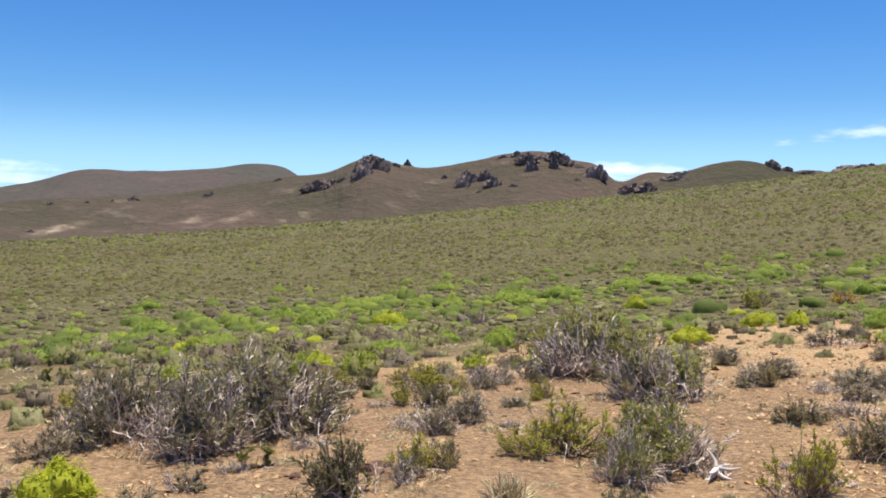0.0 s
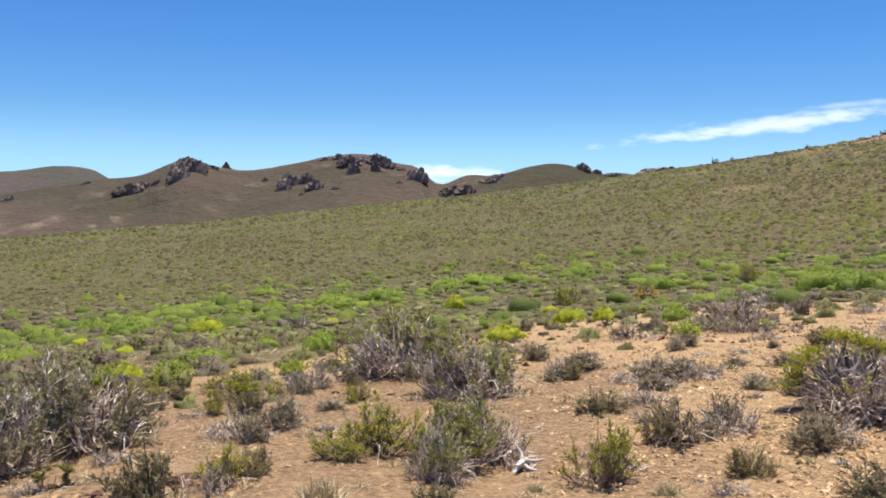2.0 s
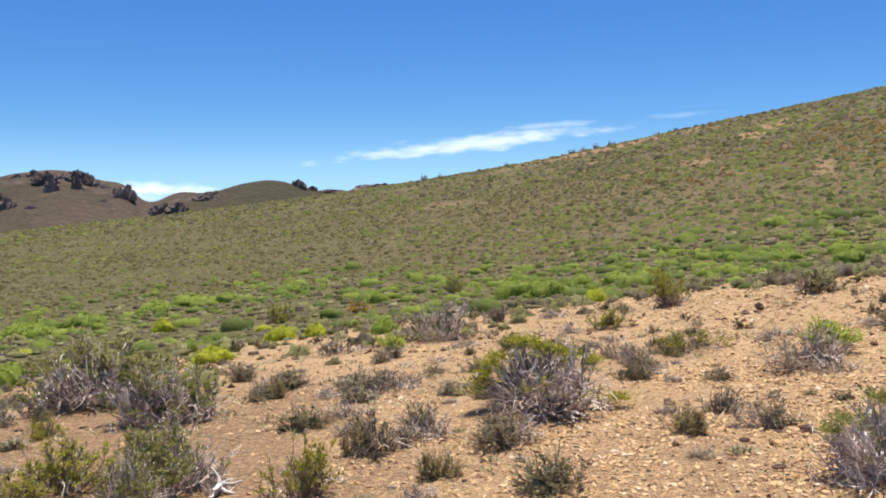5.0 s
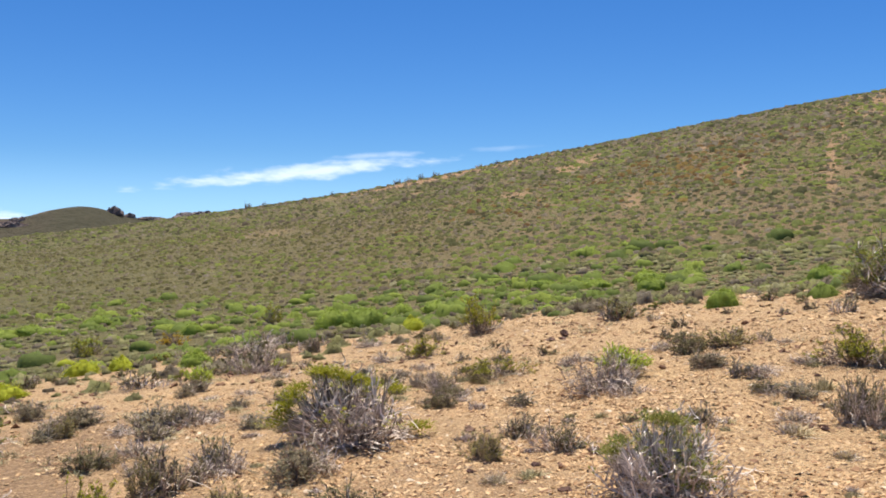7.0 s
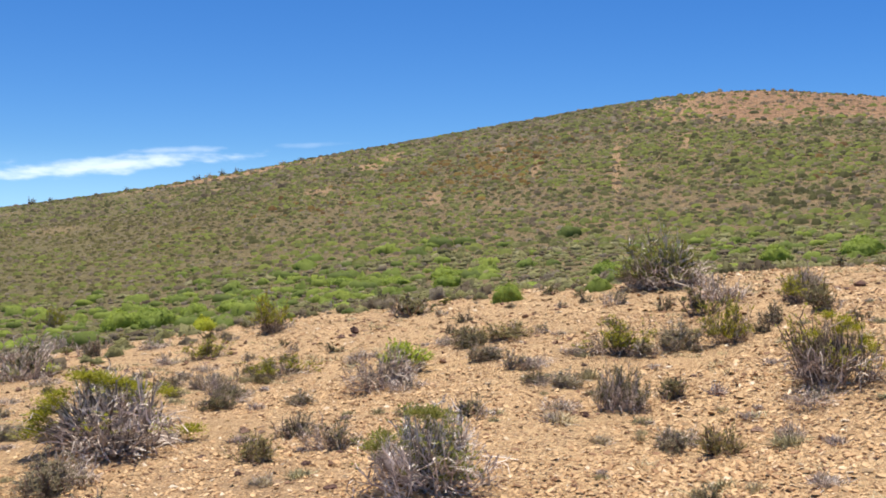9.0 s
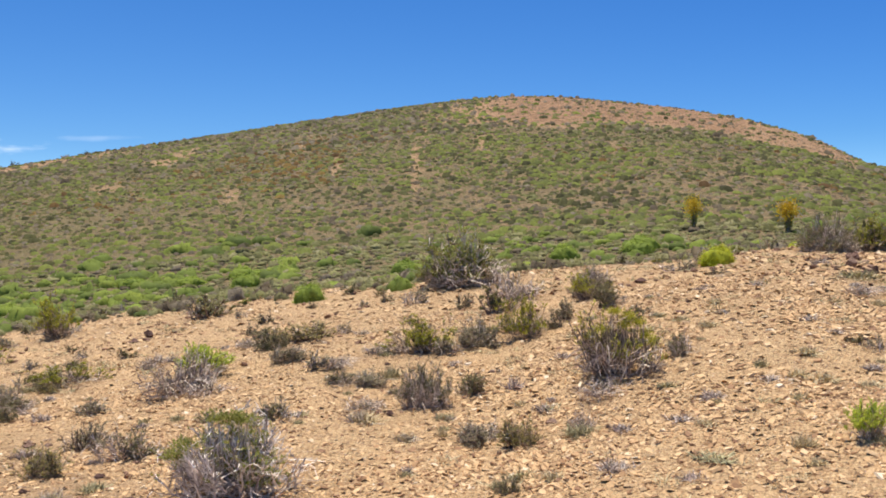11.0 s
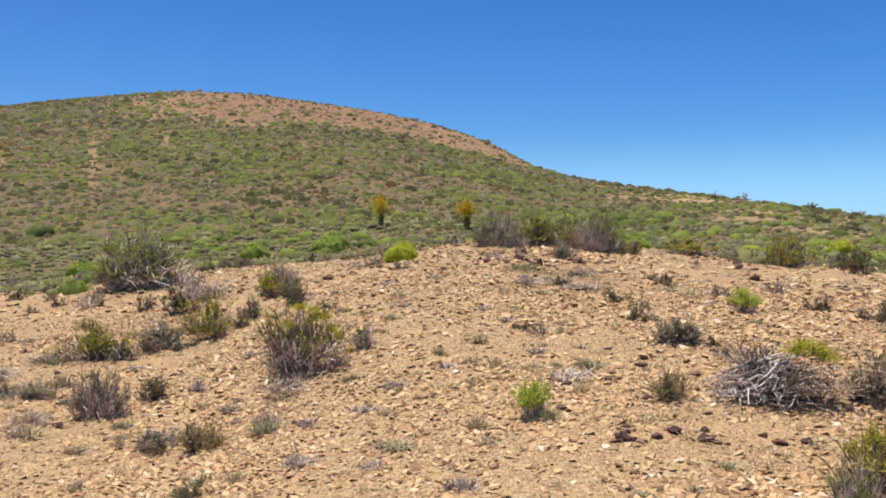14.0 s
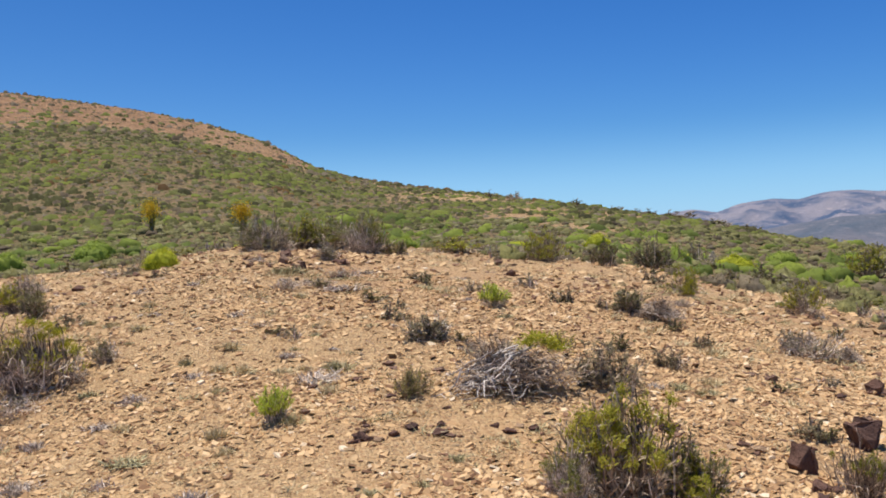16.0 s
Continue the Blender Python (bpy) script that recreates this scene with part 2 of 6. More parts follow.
GREEN_CUSHIONS = [(11.38, 43.11, 2.14, 0.64), (13.43, 43.5, 2.57, 0.59), (14.94, 43.04, 1.88, 0.59), (5.28, 39.28, 2.3, 0.77), (7.98, 41.07, 1.91, 0.66), (-1.39, 41.41, 1.4, 0.51), (-2.78, 34.56, 2.01, 0.76), (-4.31, 36.87, 1.35, 0.59), (-7.99, 31.3, 1.71, 0.68), (-7.67, 23.79, 1.02, 0.38), (-5.63, 16.8, 0.78, 0.29), (-6.79, 17.18, 0.84, 0.32), (-4.23, 19.61, 0.85, 0.36), (-4.23, 16.99, 0.74, 0.3), (-11, 42.58, 1.29, 0.52), (1.26, 40.08, 1.24, 0.49), (2.88, 48.19, 1.78, 0.47), (2.43, 19.65, 0.87, 0.42), (-0.08, 17.12, 0.97, 0.32), (10.87, 19.31, 0.95, 0.44), (21.23, 28.26, 1.91, 0.89), (21.94, 27.09, 2.21, 0.88)]
GREEN_CUSHIONS += [(24.72, 28.45, 1.38, 0.6), (25.2, 26.72, 1.34, 0.54), (18.49, 34.16, 1.14, 0.59), (18.04, 43.23, 1.58, 0.63), (10.77, 19.14, 0.78, 0.42), (17.35, 9.22, 0.72, 0.51), (34.34, 22.92, 1.97, 0.54), (31.96, 23.89, 1.45, 0.48), (31.4, 26.3, 1.74, 0.5), (40.72, 6.84, 1.77, 0.79), (31.07, 20.55, 1.69, 0.67), (38.01, 9.68, 1.41, 0.82), (34.57, 15.26, 1.34, 0.67), (36.2, 13.51, 1.38, 0.69), (26.7, -17.01, 1.02, 0.54), (26.56, -12.48, 0.99, 0.66), (32.13, -18.67, 1.42, 0.61), (32.94, -21.84, 1.27, 0.59), (22.83, -4.08, 0.81, 0.35), (39.8, 6.95, 1.81, 0.77), (1.96, 17.08, 0.72, 0.52)]
GREEN_CUSHIONS += [(1.23, 19.51, 0.69, 0.34), (6.75, 21.74, 0.85, 0.42)]
YELLOW_CUSHIONS = [(-2.61, 6.51, 0.43, 0.25), (-1.19, 13.16, 0.75, 0.35), (9.09, 21.7, 0.97, 0.44), (9.84, 21.15, 0.87, 0.38), (9.25, 33.73, 1.06, 0.59), (-0.01, 32.52, 1.4, 0.48), (5.94, 17.58, 1.12, 0.36), (17.59, 19.29, 1.12, 0.48), (18.85, 1.04, 0.79, 0.42), (28.82, -15.33, 1.44, 0.51), (33.66, -12.39, 1.24, 0.62)]
TUFTS = [(0.2, 8.78, 0.4, 0.22), (3.2, 5.35, 0.21, 0.13), (6.89, 5.84, 0.23, 0.15), (5.83, 4.38, 0.21, 0.12), (6.12, 4.27, 0.24, 0.12), (8.64, 3.27, 0.27, 0.16), (8.29, 2.58, 0.2, 0.13), (8.78, 2.4, 0.13, 0.1), (7.34, 2.11, 0.13, 0.09), (8.58, 2.32, 0.13, 0.14), (7.22, 2.06, 0.11, 0.09), (8.3, 2.58, 0.2, 0.11), (8.67, 3.24, 0.32, 0.19), (8.34, 0.91, 0.29, 0.17), (7.33, 0.38, 0.25, 0.11), (7.24, 0.84, 0.17, 0.11), (7.63, -0.3, 0.34, 0.09), (8.53, 0.1, 0.24, 0.09), (8.41, -0.13, 0.19, 0.1), (10.13, -0.42, 0.13, 0.15), (9.7, -0.55, 0.22, 0.09), (9.75, -0.99, 0.25, 0.16)]
TUFTS += [(8.12, -1.47, 0.22, 0.16), (9.32, -1.67, 0.45, 0.13), (8.91, -1.81, 0.24, 0.12), (9.76, -1.85, 0.21, 0.12), (12.07, -0.78, 0.2, 0.11), (8, -0.9, 0.18, 0.16), (15.98, -1.35, 0.63, 0.23), (14.18, -2.09, 0.62, 0.16), (10.82, -6.3, 0.33, 0.18), (9.71, -1.93, 0.28, 0.17), (8.96, -3.17, 0.31, 0.18), (0.7, 5.69, 0.35, 0.31), (10.55, 3.86, 0.26, 0.26)]
BLEACHED_TWIGS = [(2.43, 6.49, 0.31, 0.2), (10.16, 2.14, 0.25, 0.21), (7.17, -0.2, 0.2, 0.1), (9.12, -0.04, 0.21, 0.11)]
BRIGHT_TUFTS = [(-0.54, 12.53, 0.56, 0.4), (10.3, 6.5, 0.72, 0.46), (8.19, -1.34, 0.32, 0.32), (12.87, -4.11, 0.42, 0.35), (-1.37, 12.18, 0.46, 0.42)]
ORANGE_BUSHES = [(16.05, 31.36, 1.2, 0.56)]
FLOWER_STALKS = [(49.71, 6.02, 1.08, 1.67), (47.63, 1.34, 1.34, 1.56)]
GNARLED_WOOD = [(8.89, -3.55, 1.01, 0.58), (12.85, -6.45, 0.85, 0.4), (11.38, -8.36, 0.42, 0.25)]
ROCKS = [(7.56, -2.01, 0.25, 0.13), (7.6, -2.27, 0.17, 0.09), (7.59, -2.62, 0.22, 0.15), (17.25, -6.94, 0.31, 0.15), (8.77, -4.94, 0.1, 0.12), (9.96, -6.35, 0.18, 0.12), (16.91, -1.55, 0.68, 0.19), (6.85, -5.29, 0.33, 0.12), (8.41, -2.99, 0.1, 0.07), (7.73, -2.05, 0.2, 0.1), (9.05, 3.11, 0.17, 0.08), (6.96, -1.32, 0.1, 0.04), (9.11, 3.16, 0.17, 0.08), (5.39, 9.37, 0.22, 0.15), (5.3, 9.41, 0.24, 0.17), (-0.87, 6.5, 0.17, 0.07), (-1.23, 6.92, 0.14, 0.09), (-1.7, 7.22, 0.09, 0.06), (-1.1, 6.96, 0.14, 0.06), (0.29, 7.69, 0.12, 0.06)]
ROCKS += [(18.5, -1.3, .9, .24), (16.7, -1.6, .6, .2), (17.3, -2.3, .4, .18), (19.5, -5.6, .7, .2), (17.3, -5.4, .62, .2), (7.37, -2.1, .1, .08), (7.76, -2.41, .2, .11), (7.85, -2.66, .16, .12), (7.1, -2.58, .11, .07), (9.87, -6.53, .3, .16), (7.75, -5.75, .2, .09), (8.1, -5.95, .16, .08), (7.59, -5.19, .28, .12), (17.5, -7.0, .22, .13)]
ROCKS += [(7.68, -4.32, 0.18, 0.1), (7.91, -4.56, 0.28, 0.14), (7.64, -4.62, 0.2, 0.11), (7.76, -3.39, 0.18, 0.1), (7.68, -3.19, 0.22, 0.11), (9.68, -7.59, 0.36, 0.24), (-0.59, 6.58, 0.2, 0.11), (-0.28, 6.58, 0.48, 0.11), (0.08, 7.05, 0.14, 0.12), (33.6, 17.35, 1.12, 0.33), (14.22, 10.75, 0.66, 0.22), (16.56, 2.08, 0.39, 0.15), (12.61, 0.77, 0.22, 0.11), (17.26, -1.25, 0.59, 0.25), (15.55, -2.2, 0.26, 0.12)]
SPRAWLS = [(-0.67, 11.46, 0.44, 0.22), (1.04, 10.98, 0.64, 0.28), (-1.4, 6.88, 0.31, 0.13), (3.09, 9.5, 0.71, 0.39), (4.79, 11.12, 0.78, 0.31), (11.91, 18.64, 1.77, 0.82), (4.49, 6.75, 0.58, 0.32), (5.13, 6.11, 0.76, 0.33), (5.82, 4.4, 0.26, 0.13), (11.23, 12.68, 0.62, 0.26), (13.46, 15.95, 0.76, 0.32), (8.9, 8.2, 0.51, 0.18), (9.19, 13.13, 0.6, 0.25), (9.48, 12.17, 0.48, 0.24), (5.78, 9.55, 0.8, 0.33), (9.84, 14.98, 1.17, 0.64), (15.49, 22.78, 1.31, 0.65), (9.58, 5.84, 0.68, 0.17), (10.02, 4.22, 0.39, 0.16), (18.24, 6.1, 1.29, 0.54), (9.2, 3.51, 0.46, 0.17), (9.46, 1.02, 0.6, 0.22)]
SPRAWLS += [(8.52, 0.96, 0.3, 0.25), (7.3, 0.42, 0.29, 0.12), (17.43, 3.12, 0.63, 0.52), (16.04, 4.17, 1.15, 0.58), (11.69, 4.54, 0.64, 0.18), (14.62, -1.81, 0.58, 0.13)]

# ---- materials ----
class Mat:
    """A node material under construction."""

    def __init__(self, name, rough=0.9):
        self.m = bpy.data.materials.new(name)
        self.m.use_nodes = True
        self.nt = self.m.node_tree
        self.bsdf = self.nt.nodes["Principled BSDF"]
        self.bsdf.inputs["Roughness"].default_value = rough
        self.bsdf.inputs["Specular IOR Level"].default_value = 0.25
        self.where = self.nt.nodes.new("ShaderNodeTexCoord").outputs["Object"]

    def put(self, socket, value):
        if isinstance(value, (int, float, tuple)):
            socket.default_value = value
        else:
            self.nt.links.new(value, socket)

    def noise(self, scale, detail=4.0, rough=0.6, where=None, warp=0.0):
        n = self.nt.nodes.new("ShaderNodeTexNoise")
        for k, v in (("Scale", scale), ("Detail", detail), ("Roughness", rough), ("Distortion", warp)):
            n.inputs[k].default_value = v
        self.nt.links.new(where or self.where, n.inputs["Vector"])
        return n.outputs["Fac"]

    def cells(self, scale, feature="F1", out="Color", where=None):
        n = self.nt.nodes.new("ShaderNodeTexVoronoi")
        n.feature = feature
        n.inputs["Scale"].default_value = scale
        self.nt.links.new(where or self.where, n.inputs["Vector"])
        return n.outputs[out]

    def ramp(self, fac, *stops):
        n = self.nt.nodes.new("ShaderNodeValToRGB")
        e = n.color_ramp.elements
        while len(e) < len(stops):
            e.new(0.5)
        for s, (p, c) in zip(e, stops):
            s.position, s.color = p, (*c, 1) if isinstance(c, tuple) else (c, c, c, 1)
        self.put(n.inputs[0], fac)
        return n.outputs[0]

    def mix(self, fac, a, b, mode="MIX"):
        n = self.nt.nodes.new("ShaderNodeMix")
        n.data_type, n.blend_type = "RGBA", mode
        for i, v in ((0, fac), (6, a), (7, b)):
            self.put(n.inputs[i], (*v, 1) if isinstance(v, tuple) else v)
        return n.outputs[2]

    def math(self, op, a, b):
        n = self.nt.nodes.new("ShaderNodeMath")
        n.operation = op
        self.put(n.inputs[0], a), self.put(n.inputs[1], b)
        return n.outputs[0]

    def random(self):
        return self.nt.nodes.new("ShaderNodeObjectInfo").outputs["Random"]

    def island(self):
        return self.nt.nodes.new("ShaderNodeNewGeometry").outputs["Random Per Island"]

    def place(self):
        return self.nt.nodes.new("ShaderNodeNewGeometry").outputs["Position"]

    def bump(self, height, strength, distance):
        n = self.nt.nodes.new("ShaderNodeBump")
        n.inputs["Strength"].default_value, n.inputs["Distance"].default_value = strength, distance
        self.nt.links.new(height, n.inputs["Height"])
        self.nt.links.new(n.outputs[0], self.bsdf.inputs["Normal"])

    def done(self, colour):
        self.put(self.bsdf.inputs["Base Color"], (*colour, 1) if isinstance(colour, tuple) else colour)
        return self.m


def soil_material():
    m = Mat("stony_soil", 0.95)
    broad = m.noise(0.045, 5, 0.65)
    patch = m.noise(0.55, 5, 0.65)
    grit = m.noise(38, 4, 0.7)
    bent = m.nt.nodes.new("ShaderNodeVectorMath")
    bent.operation = "MULTIPLY"
    bent.inputs[1].default_value = (1.0, 1.7, 1.0)
    m.nt.links.new(m.where, bent.inputs[0])
    flakes = m.cells(17, where=bent.outputs[0])
    small = m.cells(42)
    sand = m.ramp(patch, (0.32, (0.40, 0.25, 0.12)), (0.5, (0.51, 0.325, 0.157)), (0.7, (0.62, 0.42, 0.21)))
    chip = m.ramp(flakes, (0.1, (0.27, 0.15, 0.078)), (0.4, (0.53, 0.335, 0.16)), (0.75, (0.70, 0.485, 0.255)))
    chip2 = m.ramp(small, (0.1, (0.28, 0.155, 0.08)), (0.45, (0.54, 0.342, 0.165)), (0.8, (0.73, 0.52, 0.285)))
    stony = m.ramp(m.noise(0.8, 4, 0.6), (0.28, 0.0), (0.48, 1.0))
    c = m.mix(m.math("MULTIPLY", stony, 0.9), sand, chip)
    c = m.mix(0.5, c, chip2)
    c = m.mix(m.ramp(grit, (0.3, 0.0), (0.75, 0.3)), c, (0.26, 0.155, 0.085))
    rust = m.ramp(broad, (0.52, 0.0), (0.66, 0.45))
    c = m.mix(rust, c, (0.40, 0.19, 0.095))
    kind = m.nt.nodes.new("ShaderNodeAttribute")
    kind.attribute_name = "bare"
    litter = m.ramp(m.noise(3.0, 4, 0.7), (0.35, (0.13, 0.098, 0.046)), (0.52, (0.215, 0.145, 0.072)), (0.7, (0.36, 0.235, 0.12)))
    litter = m.mix(m.ramp(m.noise(0.5, 4, 0.65), (0.42, 0.0), (0.62, 0.4)), litter, (0.13, 0.135, 0.05))
    turf = m.nt.nodes.new("ShaderNodeAttribute")
    turf.attribute_name = "grass"
    litter = m.mix(turf.outputs["Fac"], litter, m.ramp(m.noise(1.7, 5, 0.7), (0.35, (0.10, 0.088, 0.036)), (0.55, (0.15, 0.13, 0.05)), (0.7, (0.22, 0.178, 0.078))))
    c = m.mix(kind.outputs["Fac"], litter, c)
    rot = m.nt.nodes.new("ShaderNodeAttribute")
    rot.attribute_name = "humus"
    mould = m.ramp(m.noise(14, 4, 0.7), (0.35, (0.19, 0.118, 0.066)), (0.52, (0.335, 0.212, 0.115)), (0.7, (0.50, 0.33, 0.18)))
    c = m.mix(m.math("MULTIPLY", rot.outputs["Fac"], m.ramp(m.noise(2.5, 5, 0.7), (0.25, 0.45), (0.5, 1.0))), c, mould)
    ferrous = m.nt.nodes.new("ShaderNodeAttribute")
    ferrous.attribute_name = "red"
    red = m.ramp(m.noise(0.8, 6, 0.75), (0.35, (0.15, 0.088, 0.048)), (0.5, (0.28, 0.158, 0.081)), (0.68, (0.44, 0.272, 0.142)))
    c = m.mix(ferrous.outputs["Fac"], c, red)
    edge = m.cells(17, "F1", "Distance", bent.outputs[0])
    h = m.math("ADD", m.math("MULTIPLY", m.ramp(edge, (0.1, 1.0), (0.7, 0.0)), stony), m.math("MULTIPLY", grit, 0.8))
    m.bump(h, 1.0, 0.038)
    return m.done(c)


def ridge_material(name, dry, green, scar, scale=1.0):
    m = Mat(name, 1.0)
    a = m.noise(0.006 * scale, 6, 0.62)
    b = m.noise(0.045 * scale, 5, 0.6)
    s = m.noise(0.28 * scale, 3, 0.6)
    c = m.mix(m.ramp(a, (0.42, 0.0), (0.6, 1.0)), dry, green)
    c = m.mix(m.ramp(b, (0.57, 0.0), (0.72, 0.75)), c, scar)
    c = m.mix(m.ramp(s, (0.3, 0.35), (0.6, 0.0)), c, tuple(v * 0.45 for v in green))
    worn = m.nt.nodes.new("ShaderNodeAttribute")
    worn.attribute_name = "scar"
    c = m.mix(m.math("MULTIPLY", worn.outputs["Fac"], m.ramp(m.noise(0.12 * scale, 4, 0.7), (0.4, 0.2), (0.55, 1.0))), c, (0.42, 0.33, 0.23))
    m.bump(m.math("ADD", s, m.math("MULTIPLY", b, 3.0)), 0.8, 2.5)
    return m.done(c)


def leaf_material(name, stops, rough=0.75, by_object=0.5):
    """Foliage whose colour changes from plant to plant and from leaf to leaf."""
    m = Mat(name, rough)
    fac = m.math("ADD", m.math("MULTIPLY", m.island(), 1 - by_object), m.math("MULTIPLY", m.random(), by_object))
    c = m.ramp(fac, *stops)
    n = m.noise(9, 3, 0.6, m.place())
    c = m.mix(m.ramp(n, (0.3, 0.35), (0.7, 0.0)), c, tuple(v * 0.45 for v in stops[0][1]))
    c = m.mix(m.ramp(m.noise(34, 2, 0.6, m.place()), (0.36, 0.4), (0.56, 0.0)), c, tuple(v * 0.6 for v in stops[0][1]))
    glow = m.nt.nodes.new("ShaderNodeBsdfTranslucent")
    m.nt.links.new(c, glow.inputs[0])
    both = m.nt.nodes.new("ShaderNodeMixShader")
    both.inputs[0].default_value = 0.4
    m.nt.links.new(m.bsdf.outputs[0], both.inputs[1])
    m.nt.links.new(glow.outputs[0], both.inputs[2])
    m.nt.links.new(both.outputs[0], m.nt.nodes["Material Output"].inputs[0])
    return m.done(c)


def bark_material(name, dark, pale):
    """Weathered twigs: most dull, some bleached nearly white."""
    m = Mat(name, 0.85)
    n = m.noise(26, 4, 0.7, m.place())
    fac = m.math("ADD", m.math("MULTIPLY", m.island(), 0.75), m.math("MULTIPLY", n, 0.3))
    middle = tuple(a * .58 + b * .42 for a, b in zip(dark, pale))
    return m.done(m.ramp(fac, (0.15, dark), (0.52, middle), (0.85, pale)))


def rock_material(name, a, b, c, grain=1.0):
    m = Mat(name, 0.9)
    big = m.noise(1.4 * grain, 5, 0.65, m.place(), 0.4)
    fine = m.noise(24 * grain, 4, 0.7, m.place())
    col = m.ramp(m.math("ADD", m.math("MULTIPLY", big, 0.75), m.math("MULTIPLY", m.random(), 0.25)), (0.3, a), (0.52, b), (0.72, c))
    col = m.mix(m.ramp(fine, (0.35, 0.4), (0.65, 0.0)), col, tuple(v * 0.4 for v in a))
    m.bump(m.math("ADD", fine, m.math("MULTIPLY", big, 2.0)), 0.8, 0.03 / grain)
    return m.done(col)


def chip_material(name="stone_chips", single=False):
    m = Mat(name, 0.9)
    fac = m.random() if single else m.island()
    c = m.ramp(fac, (0.0, (0.20, 0.105, 0.06)), (0.1, (0.38, 0.22, 0.108)), (0.25, (0.56, 0.355, 0.175)), (0.6, (0.65, 0.43, 0.22)), (0.95, (0.72, 0.50, 0.275)), (1.0, (0.84, 0.69, 0.49)))
    n = m.noise(60, 3, 0.6, m.place())
    return m.done(m.mix(m.ramp(n, (0.35, 0.3), (0.65, 0.0)), c, (0.22, 0.13, 0.08)))


SOIL = soil_material()
RIDGE = ridge_material("dry_ridge_slope", (0.10, 0.070, 0.051), (0.06, 0.054, 0.03), (0.18, 0.135, 0.10))
FAR_HILL = ridge_material("far_hill_slope", (0.098, 0.071, 0.063), (0.073, 0.07, 0.054), (0.12, 0.092, 0.077), 0.5)
# the next two have haze and blue slope shade painted into their colours
MOUNTAIN_HAZED = ridge_material("distant_mountain", (0.235, 0.225, 0.265), (0.06, 0.095, 0.17), (0.38, 0.33, 0.36), 1.0)
VALLEY_HAZED = ridge_material("hazed_valley_slope", (0.15, 0.15, 0.18), (0.075, 0.10, 0.135), (0.25, 0.23, 0.245), 0.8)
STEM_GREY = bark_material("grey_stems", (0.11, 0.074, 0.055), (0.94, 0.80, 0.665))
STEM_DARK = bark_material("dark_stems", (0.10, 0.064, 0.045), (0.56, 0.44, 0.33))
STEM_ASH = bark_material("ash_grey_stems", (0.27, 0.205, 0.175), (0.95, 0.84, 0.745))
STEM_WHITE = bark_material("white_dead_wood", (0.42, 0.37, 0.33), (0.86, 0.80, 0.74))
STEM_BLEACHED = bark_material("bleached_limbs", (0.26, 0.21, 0.185), (0.88, 0.78, 0.70))
LEAF_BRIGHT = leaf_material("bright_green_leaves", ((0.0, (0.48, 0.55, 0.07)), (0.6, (0.62, 0.69, 0.10)), (1.0, (0.76, 0.80, 0.16))))
STEM_PALE = bark_material("bleached_wood", (0.19, 0.14, 0.115), (0.84, 0.71, 0.605))
STEM_SILVER = bark_material("silver_stems", (0.17, 0.12, 0.095), (0.86, 0.715, 0.58))
LEAF_OLIVE = leaf_material("olive_leaves", ((0.0, (0.22, 0.22, 0.052)), (0.6, (0.34, 0.335, 0.083)), (1.0, (0.46, 0.43, 0.12))))
LEAF_MOSS = leaf_material("moss_green_leaves", ((0.0, (0.26, 0.255, 0.036)), (0.6, (0.41, 0.385, 0.05)), (1.0, (0.58, 0.51, 0.07))))
LEAF_DUSK = leaf_material("dusky_olive_leaves", ((0.0, (0.19, 0.17, 0.078)), (0.6, (0.285, 0.255, 0.115)), (1.0, (0.41, 0.36, 0.185))))
LEAF_GREEN = leaf_material("green_leaves", ((0.0, (0.32, 0.31, 0.035)), (0.6, (0.48, 0.455, 0.05)), (1.0, (0.62, 0.55, 0.07))))
LEAF_GREY = leaf_material("grey_leaves", ((0.0, (0.25, 0.21, 0.118)), (0.6, (0.37, 0.315, 0.185)), (1.0, (0.50, 0.43, 0.285))))
LEAF_CUSHION = leaf_material("cushion_leaves", ((0.0, (0.26, 0.335, 0.055)), (0.5, (0.335, 0.42, 0.065)), (1.0, (0.43, 0.505, 0.08))), by_object=0.6)
LEAF_YELLOW = leaf_material("yellow_cushion_leaves", ((0.0, (0.43, 0.46, 0.035)), (0.5, (0.54, 0.56, 0.04)), (1.0, (0.62, 0.62, 0.06))), by_object=0.4)
LEAF_STRAW = leaf_material("straw_olive_leaves", ((0.0, (0.30, 0.25, 0.085)), (0.5, (0.42, 0.355, 0.13)), (1.0, (0.54, 0.47, 0.20))))
TUFT_SAGE = bark_material("sage_tufts", (0.27, 0.235, 0.12), (0.60, 0.53, 0.31))
TUFT_STRAW = bark_material("straw_tufts", (0.34, 0.265, 0.14), (0.74, 0.62, 0.38))
FLOWER = leaf_material("orange_flowers", ((0.0, (0.56, 0.36, 0.025)), (0.5, (0.76, 0.52, 0.04)), (1.0, (0.84, 0.64, 0.08))))
ROCK_DARK = rock_material("dark_rock", (0.075, 0.042, 0.035), (0.18, 0.098, 0.07), (0.38, 0.25, 0.17))
ROCK_BROWN = rock_material("brown_stones", (0.17, 0.09, 0.06), (0.33, 0.185, 0.11), (0.50, 0.32, 0.19))
ROCK_TAN = rock_material("tan_rock", (0.24, 0.15, 0.09), (0.42, 0.28, 0.17), (0.56, 0.42, 0.29))
CRAG = rock_material("crag_rock", (0.135, 0.1, 0.085), (0.25, 0.187, 0.157), (0.42, 0.33, 0.277), 0.06)
CHIPS = chip_material()
CHIP_PIECE = chip_material("single_stone_chip", True)


# ---- mesh helpers ----
rng = np.random.default_rng(7)


